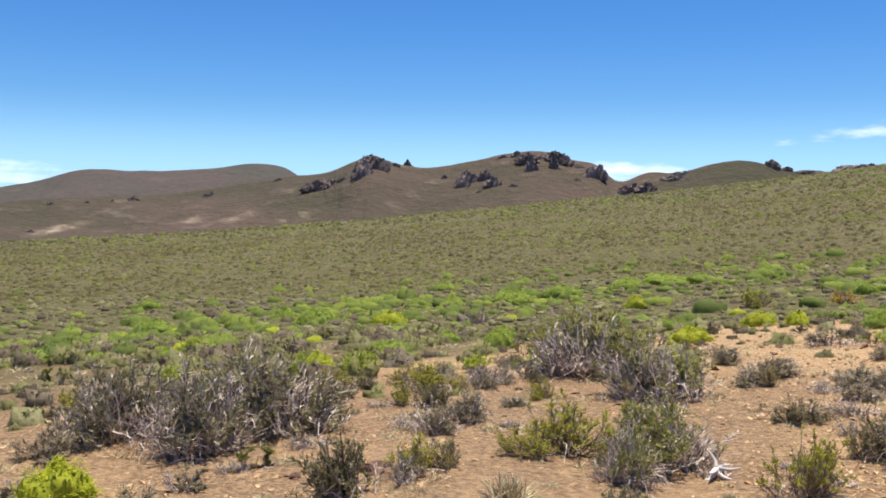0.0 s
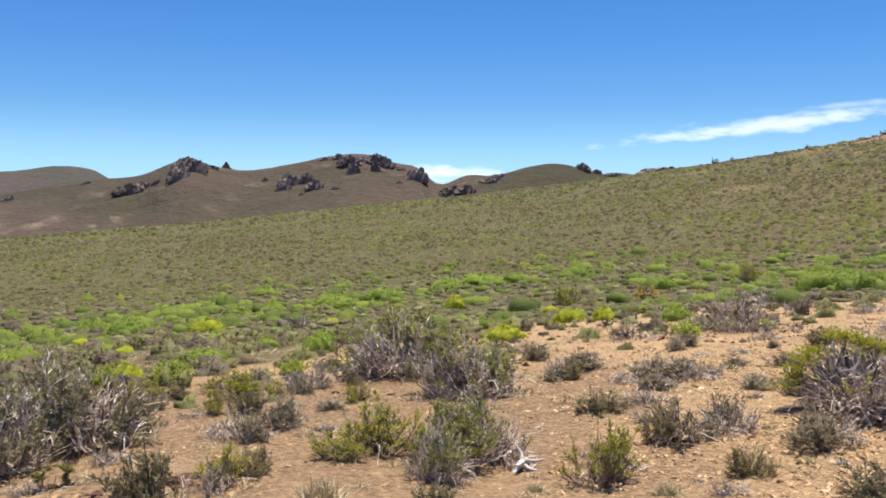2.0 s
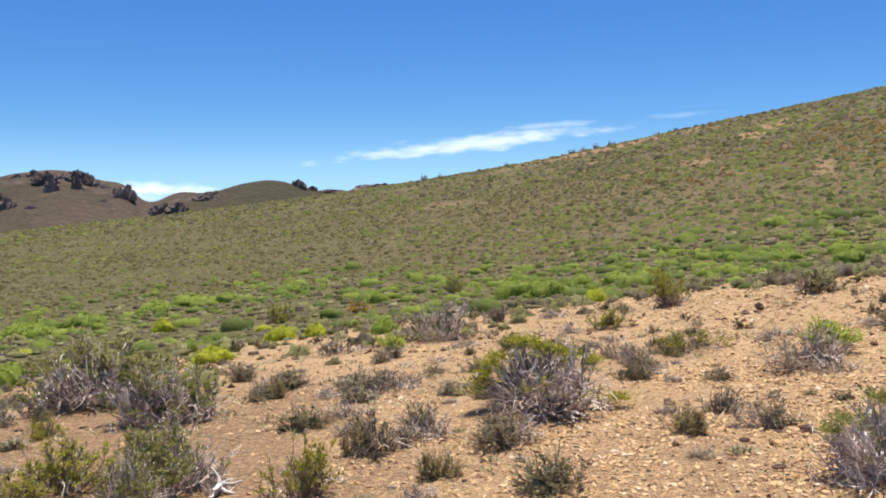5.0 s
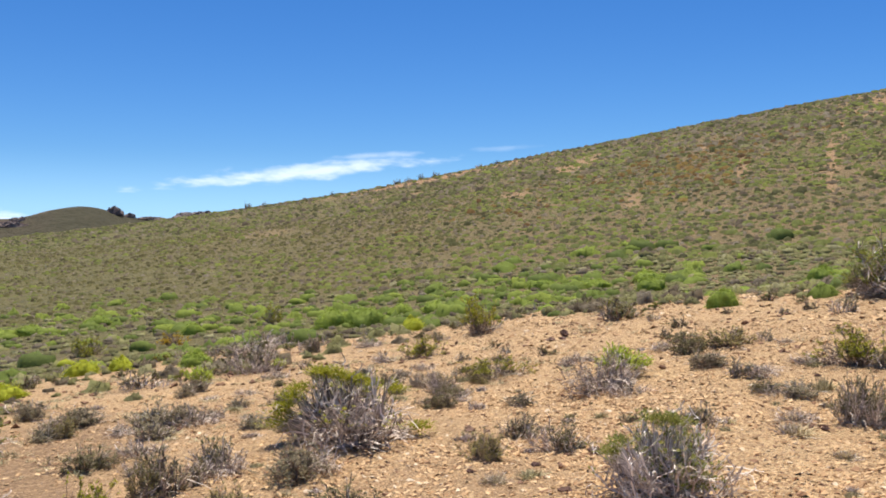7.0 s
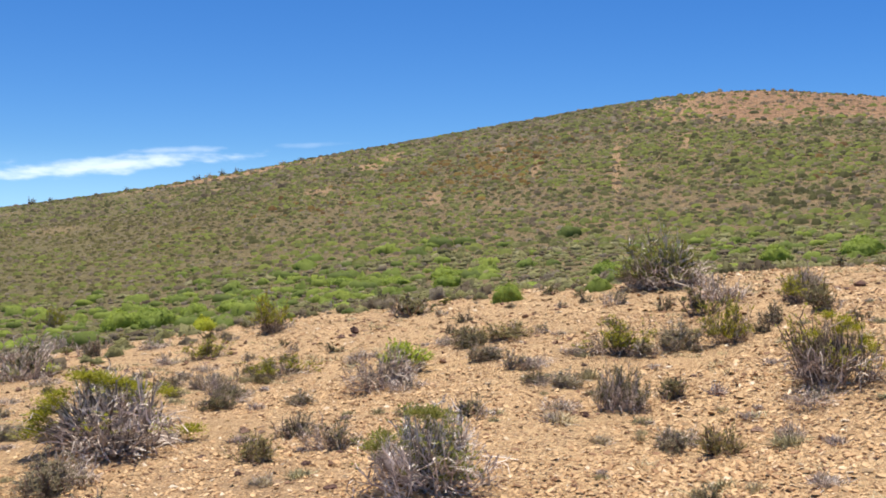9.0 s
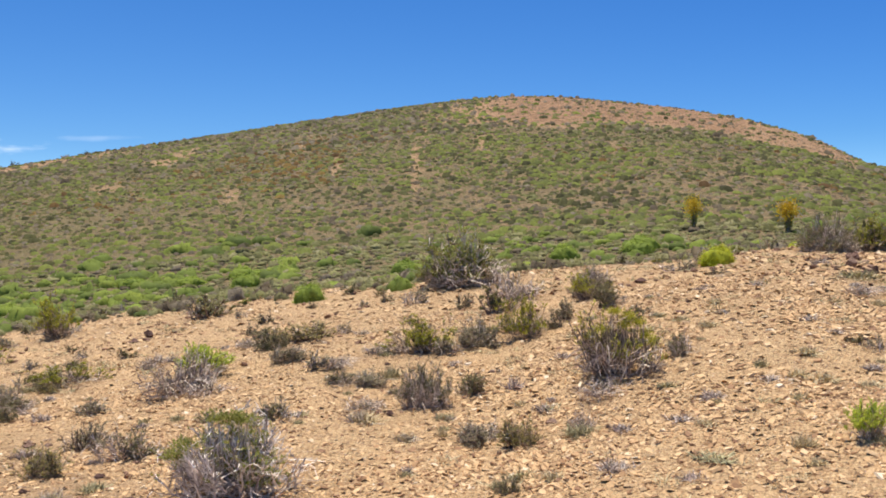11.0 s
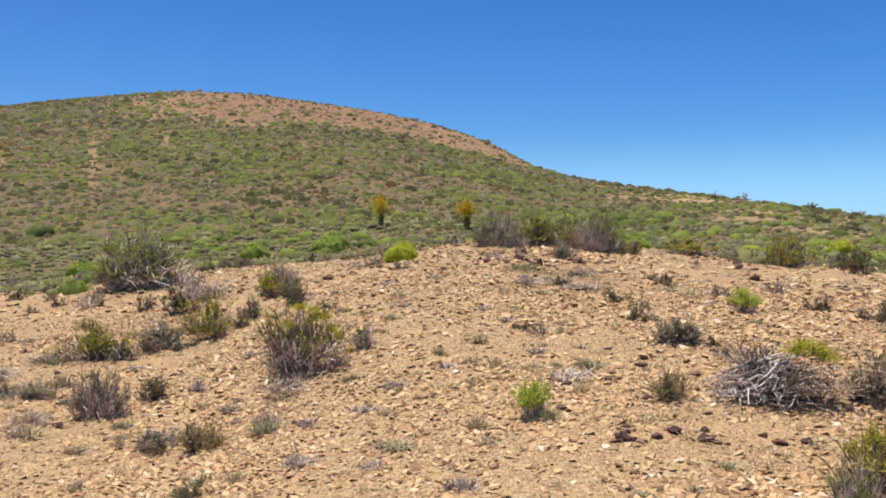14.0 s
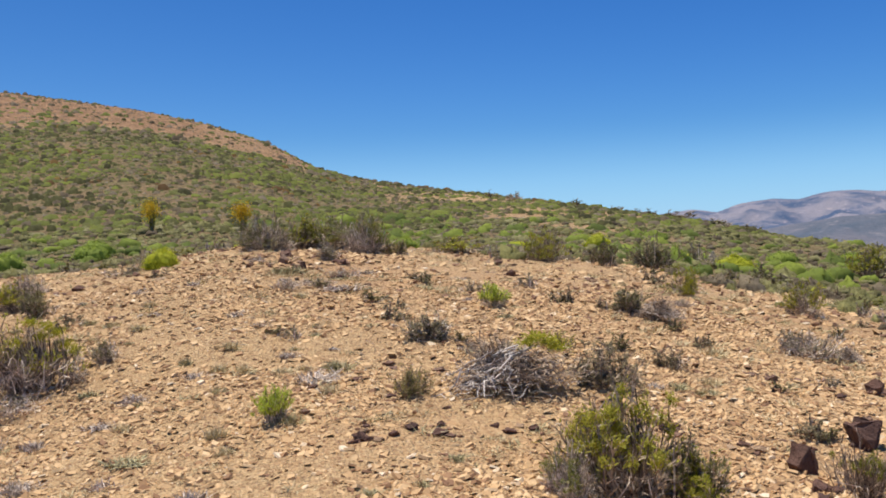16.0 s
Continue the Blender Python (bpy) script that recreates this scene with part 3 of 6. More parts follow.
def mesh_of(name, verts, faces, material, smooth=False):
    """A mesh from arrays of corners and of faces (all of one number of corners, or a list of such arrays)."""
    me = bpy.data.meshes.new(name)
    groups = faces if isinstance(faces, list) else [faces]
    verts = np.ascontiguousarray(verts, dtype=np.float32)
    me.vertices.add(len(verts))
    me.vertices.foreach_set("co", verts.ravel())
    loops = np.concatenate([np.asarray(g).ravel() for g in groups]).astype(np.int32)
    sizes = np.concatenate([np.full(len(g), np.asarray(g).shape[1]) for g in groups])
    starts = np.concatenate([[0], np.cumsum(sizes)[:-1]]).astype(np.int32)
    me.loops.add(len(loops))
    me.loops.foreach_set("vertex_index", loops)
    me.polygons.add(len(sizes))
    me.polygons.foreach_set("loop_start", starts)
    me.update(calc_edges=True)
    me.validate()
    me.polygons.foreach_set("use_smooth", np.full(len(me.polygons), smooth))
    me.materials.append(material)
    return me


def grid_faces(rows, cols, wrap=False):
    i, j = np.meshgrid(np.arange(rows - 1), np.arange(cols if wrap else cols - 1), indexing="ij")
    k = (j + 1) % cols
    return np.stack([i * cols + j, (i + 1) * cols + j, (i + 1) * cols + k, i * cols + k], -1).reshape(-1, 4)


def polar(az, r):
    a = np.radians(az)
    return OX + r * np.sin(a), OY + r * np.cos(a)


RED = {}
EDGE_AZ = [-180, -30, -18, -9, 2, 10, 19, 26, 32, 40, 50, 60, 70, 88, 100, 110, 120, 130, 180]      # how far the stony soil of the knoll reaches, by bearing
EDGE_R = [6.5, 8, 10, 12, 14, 18, 24, 25, 24, 24, 24, 23, 22.5, 23, 23, 22, 19.5, 18, 9]
# worn places on the hill: bearing, share of the way to the crest, half width in degrees, half depth in that share
SCARS = [(51.2, .68, 1.0, .05), (50.0, .64, .7, .03), (65.1, .47, .3, .06), (65.6, .6, .3, .04), (60.1, .48, .25, .03), (58.0, .6, .5, .025), (69, .5, .4, .03), (77.2, .49, .25, .05), (54, .42, .5, .02), (47, .5, .5, .02), (99.5, .72, .8, .04), (104.6, .82, 1.0, .04)]


def mixed(x, y):
    """Where shrubs stand scattered over open soil, 0 to 1."""
    dx, dy = x - OX, y - OY
    r, az = np.hypot(dx, dy), np.degrees(np.arctan2(dx, dy))
    inner = np.interp(az, [-30, -10, 2, 10, 20, 32, 42, 60, 110, 130], [7, 7.5, 9, 11, 14, 17, 21, 22, 21, 17])
    return np.clip((r - inner) / 3, 0, 1) * np.interp(az, [-30, 35, 50, 130], [.5, .5, .3, .3])


def bareness(x, y, spread_out=0.0):
    """How bare the soil lies, 0 to 1: the stony knoll, the red summit and its scars."""
    dx, dy = x - OX, y - OY
    r, az = np.hypot(dx, dy), np.degrees(np.arctan2(dx, dy))
    edge = np.interp(az, EDGE_AZ, EDGE_R)
    knoll = np.clip(((edge + spread_out) * (1 + .25 * rough(x, y, 5, 61)) - r) / 3, 0, 1)
    crest = bend(az, CREST[:, 0], CREST[:, 1])
    high = r / crest
    summit = np.clip(2.0 - np.abs(az - 77.5) / 6.5, 0, 1) * np.clip((high - .48 - .011 * np.abs(az - 74) + .25 * rough(x, y, 22, 71)) / .08, 0, 1)
    rim = np.clip((az - 74) / 4, 0, 1) * np.clip((92.5 - az) / 1.5, 0, 1) * np.clip((high - np.interp(az, [76, 82, 86, 89, 92], [.58, .64, .63, .69, .88]) + .16 * rough(x, y, 14, 73)) / .08, 0, 1)
    scar = .7 * np.clip((rough(x, y, 16, 81) - .4) / .1, 0, 1) * np.clip((r - 60) / 40, 0, 1) * np.clip((az - 25) / 15, 0, 1)
    ragged = 1 + .9 * rough(x, y, 5, 83)
    for a0, h0, wa, wh in SCARS:
        scar = np.maximum(scar, np.clip(1.7 - 1.2 * ragged * np.hypot((az - a0) / wa, (high - h0) / wh), 0, 1))
    band = np.clip(1.3 - np.abs(az - 42) / 7, 0, 1) * np.clip((high - .8) / .06, 0, 1) * .75
    worn = np.clip(1.5 - np.abs(az - 103.5) / 8, 0, 1) * np.clip((high - .5) / .12, 0, 1) * np.clip(.5 + 1.5 * rough(x, y, 9, 87), .1, .85)
    RED["last"] = np.clip(np.maximum.reduce([summit, rim * .8, band, scar * .5]), 0, 1)
    return np.clip(np.maximum.reduce([knoll, summit * .9, rim * .93, scar * .62, band, worn]), 0, 1)


# ---- the ground, one sheet to the horizon ----
def build_ground():
    az = np.concatenate([np.arange(-180, -40, 4.0), np.arange(-40, 140, 0.7), np.arange(140, 180, 4.0)])
    r = np.concatenate([[0.0], 0.5 * 1.036 ** np.arange(0, 262)])
    r = r[r < 4900]
    R, A = np.meshgrid(r, az, indexing="ij")
    x, y = polar(A.ravel(), R.ravel())
    z = land(x, y)
    ob = new("ground", mesh_of("ground", np.stack([x, y, z], 1), grid_faces(len(r), len(az), True)[:, ::-1], SOIL, True))
    bare = ob.data.attributes.new("bare", "FLOAT", "POINT")
    bare.data.foreach_set("value", bareness(x, y, 4.0).astype(np.float32))
    red = ob.data.attributes.new("red", "FLOAT", "POINT")
    red.data.foreach_set("value", RED["last"].astype(np.float32))
    turn, out = A.ravel() + 30 * rough(x, y, 2.5, 19), R.ravel()
    humus = .95 * np.clip((46 - turn) / 24, 0, 1) * np.clip((turn + 75) / 25, 0, 1) * np.clip((15 - out) / 3, 0, 1) * np.clip((out - 3.5) / 2.5, 0, 1)          # rotted twigs and leaves lie about the shrubs
    for px, py, wide, high in GREY_SHRUBS + LOW_SHRUBS + LEAFY_SHRUBS + SPRAWLS:
        near = np.flatnonzero((np.abs(x - px) < wide * 1.6) & (np.abs(y - py) < wide * 1.6))
        humus[near] = np.maximum(humus[near], .75 * np.exp(-((x[near] - px) ** 2 + (y[near] - py) ** 2) / (.62 * wide) ** 2))
    grass = np.clip((58 - A.ravel()) / 36, 0, 1) * np.clip((R.ravel() - 18) / 15, 0, 1)      # a thin turf between the shrubs of the plain
    ob.data.attributes.new("grass", "FLOAT", "POINT").data.foreach_set("value", grass.astype(np.float32))
    ob.data.attributes.new("humus", "FLOAT", "POINT").data.foreach_set("value", humus.astype(np.float32))
    return tagged(ob, "dry orange-tan stony soil rising into a shrub-covered hill", "ground", kind="structure")


def ridge_sheet(name, profile, near, crest, back, foot, material, label, wobble, seed, bumps=(), scars=(), fold=0.0):
    """A hill mass: its skyline by bearing and rise, lying between near and back metres off."""
    profile = np.array(profile)
    az = np.arange(profile[0, 0], profile[-1, 0] + .01, 0.28)
    u = np.linspace(0, 1, 64)
    U, A = np.meshgrid(u, az, indexing="ij")
    U, A = U.ravel(), A.ravel()
    rise = bend(A, profile[:, 0], profile[:, 1])
    rise = rise + .08 + .07 * rough(A, 0 * A + 3, 1.3, seed + 2)
    rc = crest + 40 * rough(A, 0 * A, 9, seed)
    top = 1.6 + rc * np.tan(np.radians(rise))
    up = U < .62
    s = np.where(up, U / .62, (U - .62) / .38)
    r = np.where(up, near + (rc - near) * s, rc + (back - rc) * s)
    lift = np.where(up, s * s * (1.6 - .6 * s) * .55 + s * .45, 1 - s * s * .9)
    z = foot + (top - foot) * lift
    x, y = polar(A, r)
    z = z + wobble * (rough(x, y, 90, seed + 5, 4) + fold * rough(x, y, 420, seed + 6, 4)) * np.clip(1 - np.abs(lift) ** 3, 0, 1) * np.clip(U * 5, 0, 1) + wobble * .06 * rough(x, y, 14, seed + 9, 2)
    for a0, d0, wide, high in bumps:
        bx, by = polar(a0, d0)
        z = z + high * np.exp(-((x - bx) ** 2 + (y - by) ** 2) / wide ** 2)
    ob = new(name, mesh_of(name, np.stack([x, y, z], 1), grid_faces(len(u), len(az))[:, ::-1], material, True))
    pale, climb = np.zeros(len(A)), np.degrees(np.arctan2(z - 1.6, r))
    for a0, e0, wa, we in scars:
        pale = np.maximum(pale, np.exp(-((A - a0) / wa) ** 2 - ((climb - e0 - .25 * (A - a0)) / we) ** 2))
    ob.data.attributes.new("scar", "FLOAT", "POINT").data.foreach_set("value", pale.astype(np.float32))
    SURFACES[name] = (az, np.stack([x, y, z], 1).reshape(len(u), len(az), 3)[:41])
    return tagged(ob, label, "hill", kind="structure")


SURFACES = {}
VALLEY_LINE = [(108, -3), (113, -2.2), (116, -1.3), (118.3, -.75), (119.9, -.55), (121.4, -.35), (124, -.22), (132, .1), (142, -.2), (160, -1.4)]


def on_slope(name, bearing, rise):
    """The place on the near side of a hill mass that lies at that bearing and rise."""
    az, p = SURFACES[name]
    line = p[:, np.argmin(np.abs(az - bearing))]
    up = np.degrees(np.arctan2(line[:, 2] - 1.6, np.hypot(line[:, 0] - OX, line[:, 1] - OY)))
    k = int(np.argmax(up)) if rise >= up.max() else int(np.argmax(up >= rise))
    return line[k]


ground = build_ground()
ridge_sheet("rocky_ridge", [(-50, -1.6), (-34, -.9), (-22, -.3), (-18, .0), (-13, .3), (-6.3, 1.4), (-3.2, 1.9), (-1.9, 2.5), (-1.0, 2.85), (-.1, 2.55), (0.8, 2.25), (1.8, 2.15), (5.7, 2.65), (7.4, 3.05),
                    (10.2, 3.05), (11.4, 2.65), (12.7, 2.4), (13.15, 2.1), (13.6, 1.65), (16, 1.95), (17.9, 2.0), (19.5, 2.45), (21.8, 2.6), (23.3, 2.15), (26, 2.0), (28.1, 2.3), (34, 1.5), (44, 0.5)],
                    330, 640, 980, -46, RIDGE, "brown grassy ridge with dark crags and pale scars", 9, 21, bumps=[(-19.3, 395, 13, 6)], scars=[(-9.0, -.95, .75, .11), (-4.8, -.7, .4, .07), (-11.6, -1.15, .6, .05), (-19.1, -1.72, 1.1, .12), (-6.6, -1.2, .3, .05)])
ridge_sheet("far_hill", [(-70, -.6), (-40, .2), (-30, .3), (-22, .55), (-20.6, .8), (-17.6, 1.65), (-14.5, 1.6), (-10.7, 1.85), (-7.2, 2.15), (-6.2, 1.95), (-5, 1.3), (0, .6), (8, 0)],
                       800, 1250, 1900, -60, FAR_HILL, "smooth brown far hill under the sky", 8, 33)
# the haze on the two masses across the valley is only their blue-grey colour
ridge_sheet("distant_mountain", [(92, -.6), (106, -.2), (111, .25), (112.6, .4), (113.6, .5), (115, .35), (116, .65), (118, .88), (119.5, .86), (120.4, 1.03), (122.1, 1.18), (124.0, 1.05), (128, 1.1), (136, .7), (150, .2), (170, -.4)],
                       1900, 4000, 4700, -62, MOUNTAIN_HAZED, "mountains far across the valley, tinted blue-grey as by haze", 45, 41, fold=1.2)
ridge_sheet("valley_hill", VALLEY_LINE, 1100, 1750, 2150, -64, VALLEY_HAZED, "grey-brown hill across the valley, tinted as by haze", 25, 57, fold=1.5)


# ---- crags along the ridge: bearing, rise of the foot, width and height in degrees ----
CRAGS = [(-1.04, 2.03, 1.39, 0.94), (-1.52, 1.54, 0.91, 0.84), (-0.42, 2.28, 1.05, 0.52), (-1.24, 1.89, 0.84, 0.91), (-4.33, 0.67, 1.32, 0.7), (-3.44, 0.93, 0.91, 0.49), (-4.84, 0.6, 0.7, 0.35), (-2.55, 1.25, 0.77, 0.35), (1.38, 2.2, 0.42, 0.49), (0.48, 2.19, 0.7, 0.28), (4.8, 1.14, 0.91, 0.91), (4.49, 1.06, 0.7, 0.56), (5.98, 1.36, 0.77, 0.77), (6.67, 1.16, 1.05, 0.7), (3.62, 1.4, 0.28, 0.28), (7.78, 1.03, 0.7, 0.28), (8.8, 2.08, 0.63, 1.32), (8.59, 2.56, 1.05, 0.77), (7.96, 2.76, 1.19, 0.56), (10.11, 2.02, 0.56, 1.25), (10.34, 2.5, 1.19, 0.77), (10.85, 2.44, 0.91, 0.56), (9.48, 2.63, 1.05, 0.42), (7.07, 2.68, 0.91, 0.28)]
CRAGS += [(9.01, 1.87, 0.42, 0.56), (11.54, 2.24, 0.84, 0.28), (12.67, 1.7, 0.98, 0.91), (14.94, 0.83, 1.74, 0.77), (15.78, 0.91, 1.25, 0.63), (14.28, 0.76, 0.84, 0.42), (17.08, 1.52, 1.88, 0.42), (17.73, 1.73, 1.05, 0.42), (22.72, 2.21, 0.77, 0.56), (23.03, 2.14, 0.56, 0.49), (23.74, 2.07, 0.49, 0.28), (24.8, 2.07, 1.74, 0.21), (27.4, 2.07, 2.09, 0.42), (26.88, 2.07, 1.05, 0.28), (28.03, 2.19, 1.05, 0.31), (-6.7, 1.19, 0.63, 0.24), (-10.85, 0.17, 0.7, 0.35), (-10.52, 0.21, 0.21, 0.35), (-14.86, -0.14, 0.49, 0.31), (-16.1, -0.22, 0.42, 0.17), (-17.63, -0.31, 0.35, 0.17), (-19.57, -0.39, 0.28, 0.21), (-20.47, -1.96, 0.56, 0.21), (11.56, 1.42, 0.56, 0.21), (5.71, 0.73, 0.7, 0.21)]


def crag_mesh(seed, blocks, steep):
    """A broken outcrop 1 wide and 1 high: a rough body with angular blocks packed under a ragged peak."""
    r = random.Random(seed)
    bm = bmesh.new()
    peaks = [(r.uniform(-.1, .1), 1.0)] + [(r.uniform(-.36, .36), r.uniform(.5, .9)) for _ in range(3)]
    for i in range(blocks):
        x, y = r.uniform(-.46, .46), r.uniform(-.4, .4)
        roof = max(h * max(0, 1 - (abs(x - px) / (.62 - .3 * steep)) ** 1.5) for px, h in peaks) * (1 - 1.3 * y * y)
        high = max(.08, roof * r.uniform(.5, 1.05))
        wide = r.uniform(.06, .16)
        pts = []
        for _ in range(14):
            a, h = r.uniform(0, 6.28), r.choice((-.4, r.uniform(0, .6), r.uniform(.6, 1)))
            k = wide * (1.25 - .4 * max(h, 0) ** 1.5) * r.uniform(.65, 1.2)
            pts.append(bm.verts.new((x + k * math.cos(a) + .04 * h, y + k * math.sin(a), high * h)))
        bmesh.ops.convex_hull(bm, input=pts)
    bmesh.ops.delete(bm, geom=[v for v in bm.verts if not v.link_faces], context="VERTS")
    me = bpy.data.meshes.new("crag")
    bm.to_mesh(me)
    bm.free()
    me.materials.append(CRAG)
    return me


crag_meshes = [crag_mesh(s, n, k) for s, n, k in ((1, 120, .2), (2, 110, .5), (3, 120, .35), (4, 80, .8), (5, 120, .0))]
for i, (bearing, rise, wide, high) in enumerate(CRAGS):
    p = on_slope("rocky_ridge", bearing, rise)
    d = math.hypot(p[0], p[1])
    ob = tagged(new("crag", crag_meshes[3 if high > wide else i % 5]), "dark broken rock outcrop on the brown ridge", "rock outcrop", "crags on the ridge")
    wide, high = d * math.tan(radians(wide)), d * math.tan(radians(high))
    ob.matrix_basis = pose(p[0], p[1], p[2] - (.08 if wide < 2 * high else .3) * high, 0, 0, -bearing + random.uniform(-20, 20))
    ob.scale = (wide * (1.25 if wide < 2 * high else .95), wide * (.9 if wide < 2 * high else .45), high)


# ---- plant meshes ----
class Soup:
    """Gathers tubes and blades into one mesh."""

    def __init__(self):
        self.v, self.q, self.t, self.n = [], [], [], 0

    def tubes(self, paths, radii, sides=3):
        """paths: (count, steps, 3); radii: (count, steps)."""
        c, s, _ = paths.shape
        way = np.gradient(paths, axis=1)
        way /= np.linalg.norm(way, axis=2, keepdims=True) + 1e-9
        ref = np.where(np.abs(way[..., 2:]) > .9, np.array([1.0, 0, 0]), np.array([0, 0, 1.0]))
        e1 = np.cross(way, ref)
        e1 /= np.linalg.norm(e1, axis=2, keepdims=True) + 1e-9
        e2 = np.cross(way, e1)
        a = np.arange(sides) * 2 * np.pi / sides
        ring = e1[:, :, None] * np.cos(a)[:, None] + e2[:, :, None] * np.sin(a)[:, None]
        v = paths[:, :, None] + ring * radii[:, :, None, None]
        base = (np.arange(c) * s * sides)[:, None, None]
        i, j = np.arange(s - 1)[:, None], np.arange(sides)[None]
        k = (j + 1) % sides
        f = np.stack([i * sides + j, i * sides + k, (i + 1) * sides + k, (i + 1) * sides + j], -1)
        self.q.append((f[None] + base[..., None]).reshape(-1, 4) + self.n)
        self.v.append(v.reshape(-1, 3))
        self.n += c * s * sides

    def spikes(self, start, end, radius):
        """Thin three-sided twigs that run out to a point."""
        c = len(start)
        way = (end - start) / (np.linalg.norm(end - start, axis=1, keepdims=True) + 1e-9)
        e1 = np.cross(way, np.where(np.abs(way[:, 2:]) > .9, np.array([1.0, 0, 0]), np.array([0, 0, 1.0])))
        e1 /= np.linalg.norm(e1, axis=1, keepdims=True) + 1e-9
        e2 = np.cross(way, e1)
        ring = [start + (e1 * math.cos(k * 2.0944) + e2 * math.sin(k * 2.0944)) * radius[:, None] for k in range(3)]
        self.v.append(np.stack(ring + [end], 1).reshape(-1, 3))
        side = np.array([(0, 1, 3), (1, 2, 3), (2, 0, 3)])
        self.t.append((side[None] + (np.arange(c) * 4)[:, None, None]).reshape(-1, 3) + self.n)
        self.n += c * 4

    def blades(self, at, way, length, width, kite=True, facing=None):
        """Small leaves: a kite or a triangle from each place along its way, turned to face that way if given."""
        c = len(at)
        way = way / (np.linalg.norm(way, axis=1, keepdims=True) + 1e-9)
        side = np.cross(way, rng.normal(size=(c, 3)) if facing is None else facing + rng.normal(0, .3, (c, 3)))
        side /= np.linalg.norm(side, axis=1, keepdims=True) + 1e-9
        length, width = np.broadcast_to(length, c)[:, None], np.broadcast_to(width, c)[:, None]
        mid = at + way * length * .5
        if kite:
            v = np.stack([at, mid + side * width / 2, at + way * length, mid - side * width / 2], 1)
            self.q.append(np.arange(c * 4).reshape(-1, 4) + self.n)
        else:
            v = np.stack([at - side * width / 2, at + side * width / 2, at + way * length], 1)
            self.t.append(np.arange(c * 3).reshape(-1, 3) + self.n)
        self.v.append(v.reshape(-1, 3))
        self.n += v.shape[0] * v.shape[1]

    def raw(self, v, q):
        (self.q if q.shape[1] == 4 else self.t).append(q + self.n)
        self.v.append(v)
        self.n += len(v)

    def fit(self, wide, high):
        for v in self.v:
            v *= np.array([wide, wide, high])

    def mesh(self, name, material, smooth=False):
        faces = [np.concatenate(f) for f in (self.q, self.t) if f]
        return mesh_of(name, np.concatenate(self.v), faces, material, smooth)


def sway(start, way, length, steps, bend_amount, lift=0.0):
    """Crooked paths from start along way."""
    c = len(start)
    out = np.zeros((c, steps, 3))
    out[:, 0] = start
    d = way / np.linalg.norm(way, axis=1, keepdims=True)
    for k in range(1, steps):
        d = d + rng.normal(0, bend_amount, (c, 3)) + np.array([0, 0, lift])
        d /= np.linalg.norm(d, axis=1, keepdims=True)
        out[:, k] = out[:, k - 1] + d * (length / (steps - 1))[:, None]
    return out


def spread(c, low, high):
    """Directions over a dome, leaning from low to high degrees off the upright."""
    a, lean = rng.uniform(0, 2 * np.pi, c), np.radians(rng.uniform(low, high, c))
    return np.stack([np.cos(a) * np.sin(lean), np.sin(a) * np.sin(lean), np.cos(lean)], 1)


def woody(stems, twigs, leaves, leaf_size, top_only, lean=78, crooked=.2, thick=.011, patchy=.5, reach=.72):
    """Stems and leaves of a bush 1 wide and 1 high: crooked stems that fork into twigs all over. Returns two Soups."""
    wood, green = Soup(), Soup()
    way = spread(stems, 4, lean)
    base = np.concatenate([rng.normal(0, .1, (stems, 2)), np.full((stems, 1), -.04)], 1)
    length = reach * rng.uniform(.55, 1.0, stems)
    main = sway(base, way * np.array([.6, .6, 1.0]), length, 5, crooked, .03)
    wood.tubes(main, np.linspace(thick, thick * .5, 5)[None] * rng.uniform(.6, 1.3, (stems, 1)), 3)
    pick = rng.integers(0, stems, twigs)
    frac = rng.uniform(.22, 1.0, twigs) * 4
    k = np.minimum(frac.astype(int), 3)
    u = (frac - k)[:, None]
    start = main[pick, k] * (1 - u) + main[pick, k + 1] * u
    out = start - np.array([0, 0, .12])
    out /= np.linalg.norm(out, axis=1, keepdims=True) + 1e-9
    small = sway(start, out + rng.normal(0, .45, (twigs, 3)) + np.array([0, 0, .2]), rng.uniform(.09, .26, twigs), 3, crooked * 1.4, .06)
    wood.tubes(small, np.linspace(thick * .55, thick * .22, 3)[None] * rng.uniform(.7, 1.4, (twigs, 1)), 3)
    if leaves:
        tip = small[:, 2]
        leafy = np.flatnonzero(rough(tip[:, 0] * 3 + 7, tip[:, 1] * 3 + tip[:, 2] * 2, 1.0, int(rng.integers(99))) > (patchy - .5) * .6)
        leafy = leafy if len(leafy) > 8 else np.arange(twigs)
        if top_only:
            leafy = leafy[tip[leafy, 2] > np.quantile(tip[:, 2], .4)]
        p = leafy[rng.integers(0, len(leafy), leaves)]
        f = rng.uniform(.3, 1.0, leaves)[:, None]
        at = small[p, 0] * (1 - f) + small[p, 2] * f + rng.normal(0, .012, (leaves, 3))
        lw = (small[p, 2] - small[p, 0]) * 4 + rng.normal(0, .4, (leaves, 3))
        face = at / (np.linalg.norm(at, axis=1, keepdims=True) + 1e-9) + np.array([0, 0, .6])
        green.blades(at, lw, rng.uniform(.7, 1.4, leaves) * leaf_size, leaf_size * .45, False, face)
    ends = small[:, 2]
    wide, high = .5 / np.quantile(np.hypot(ends[:, 0], ends[:, 1]), .96), 1 / np.quantile(ends[:, 2], .985)
    wood.fit(wide, high)
    green.fit(wide, high)
    return wood, green


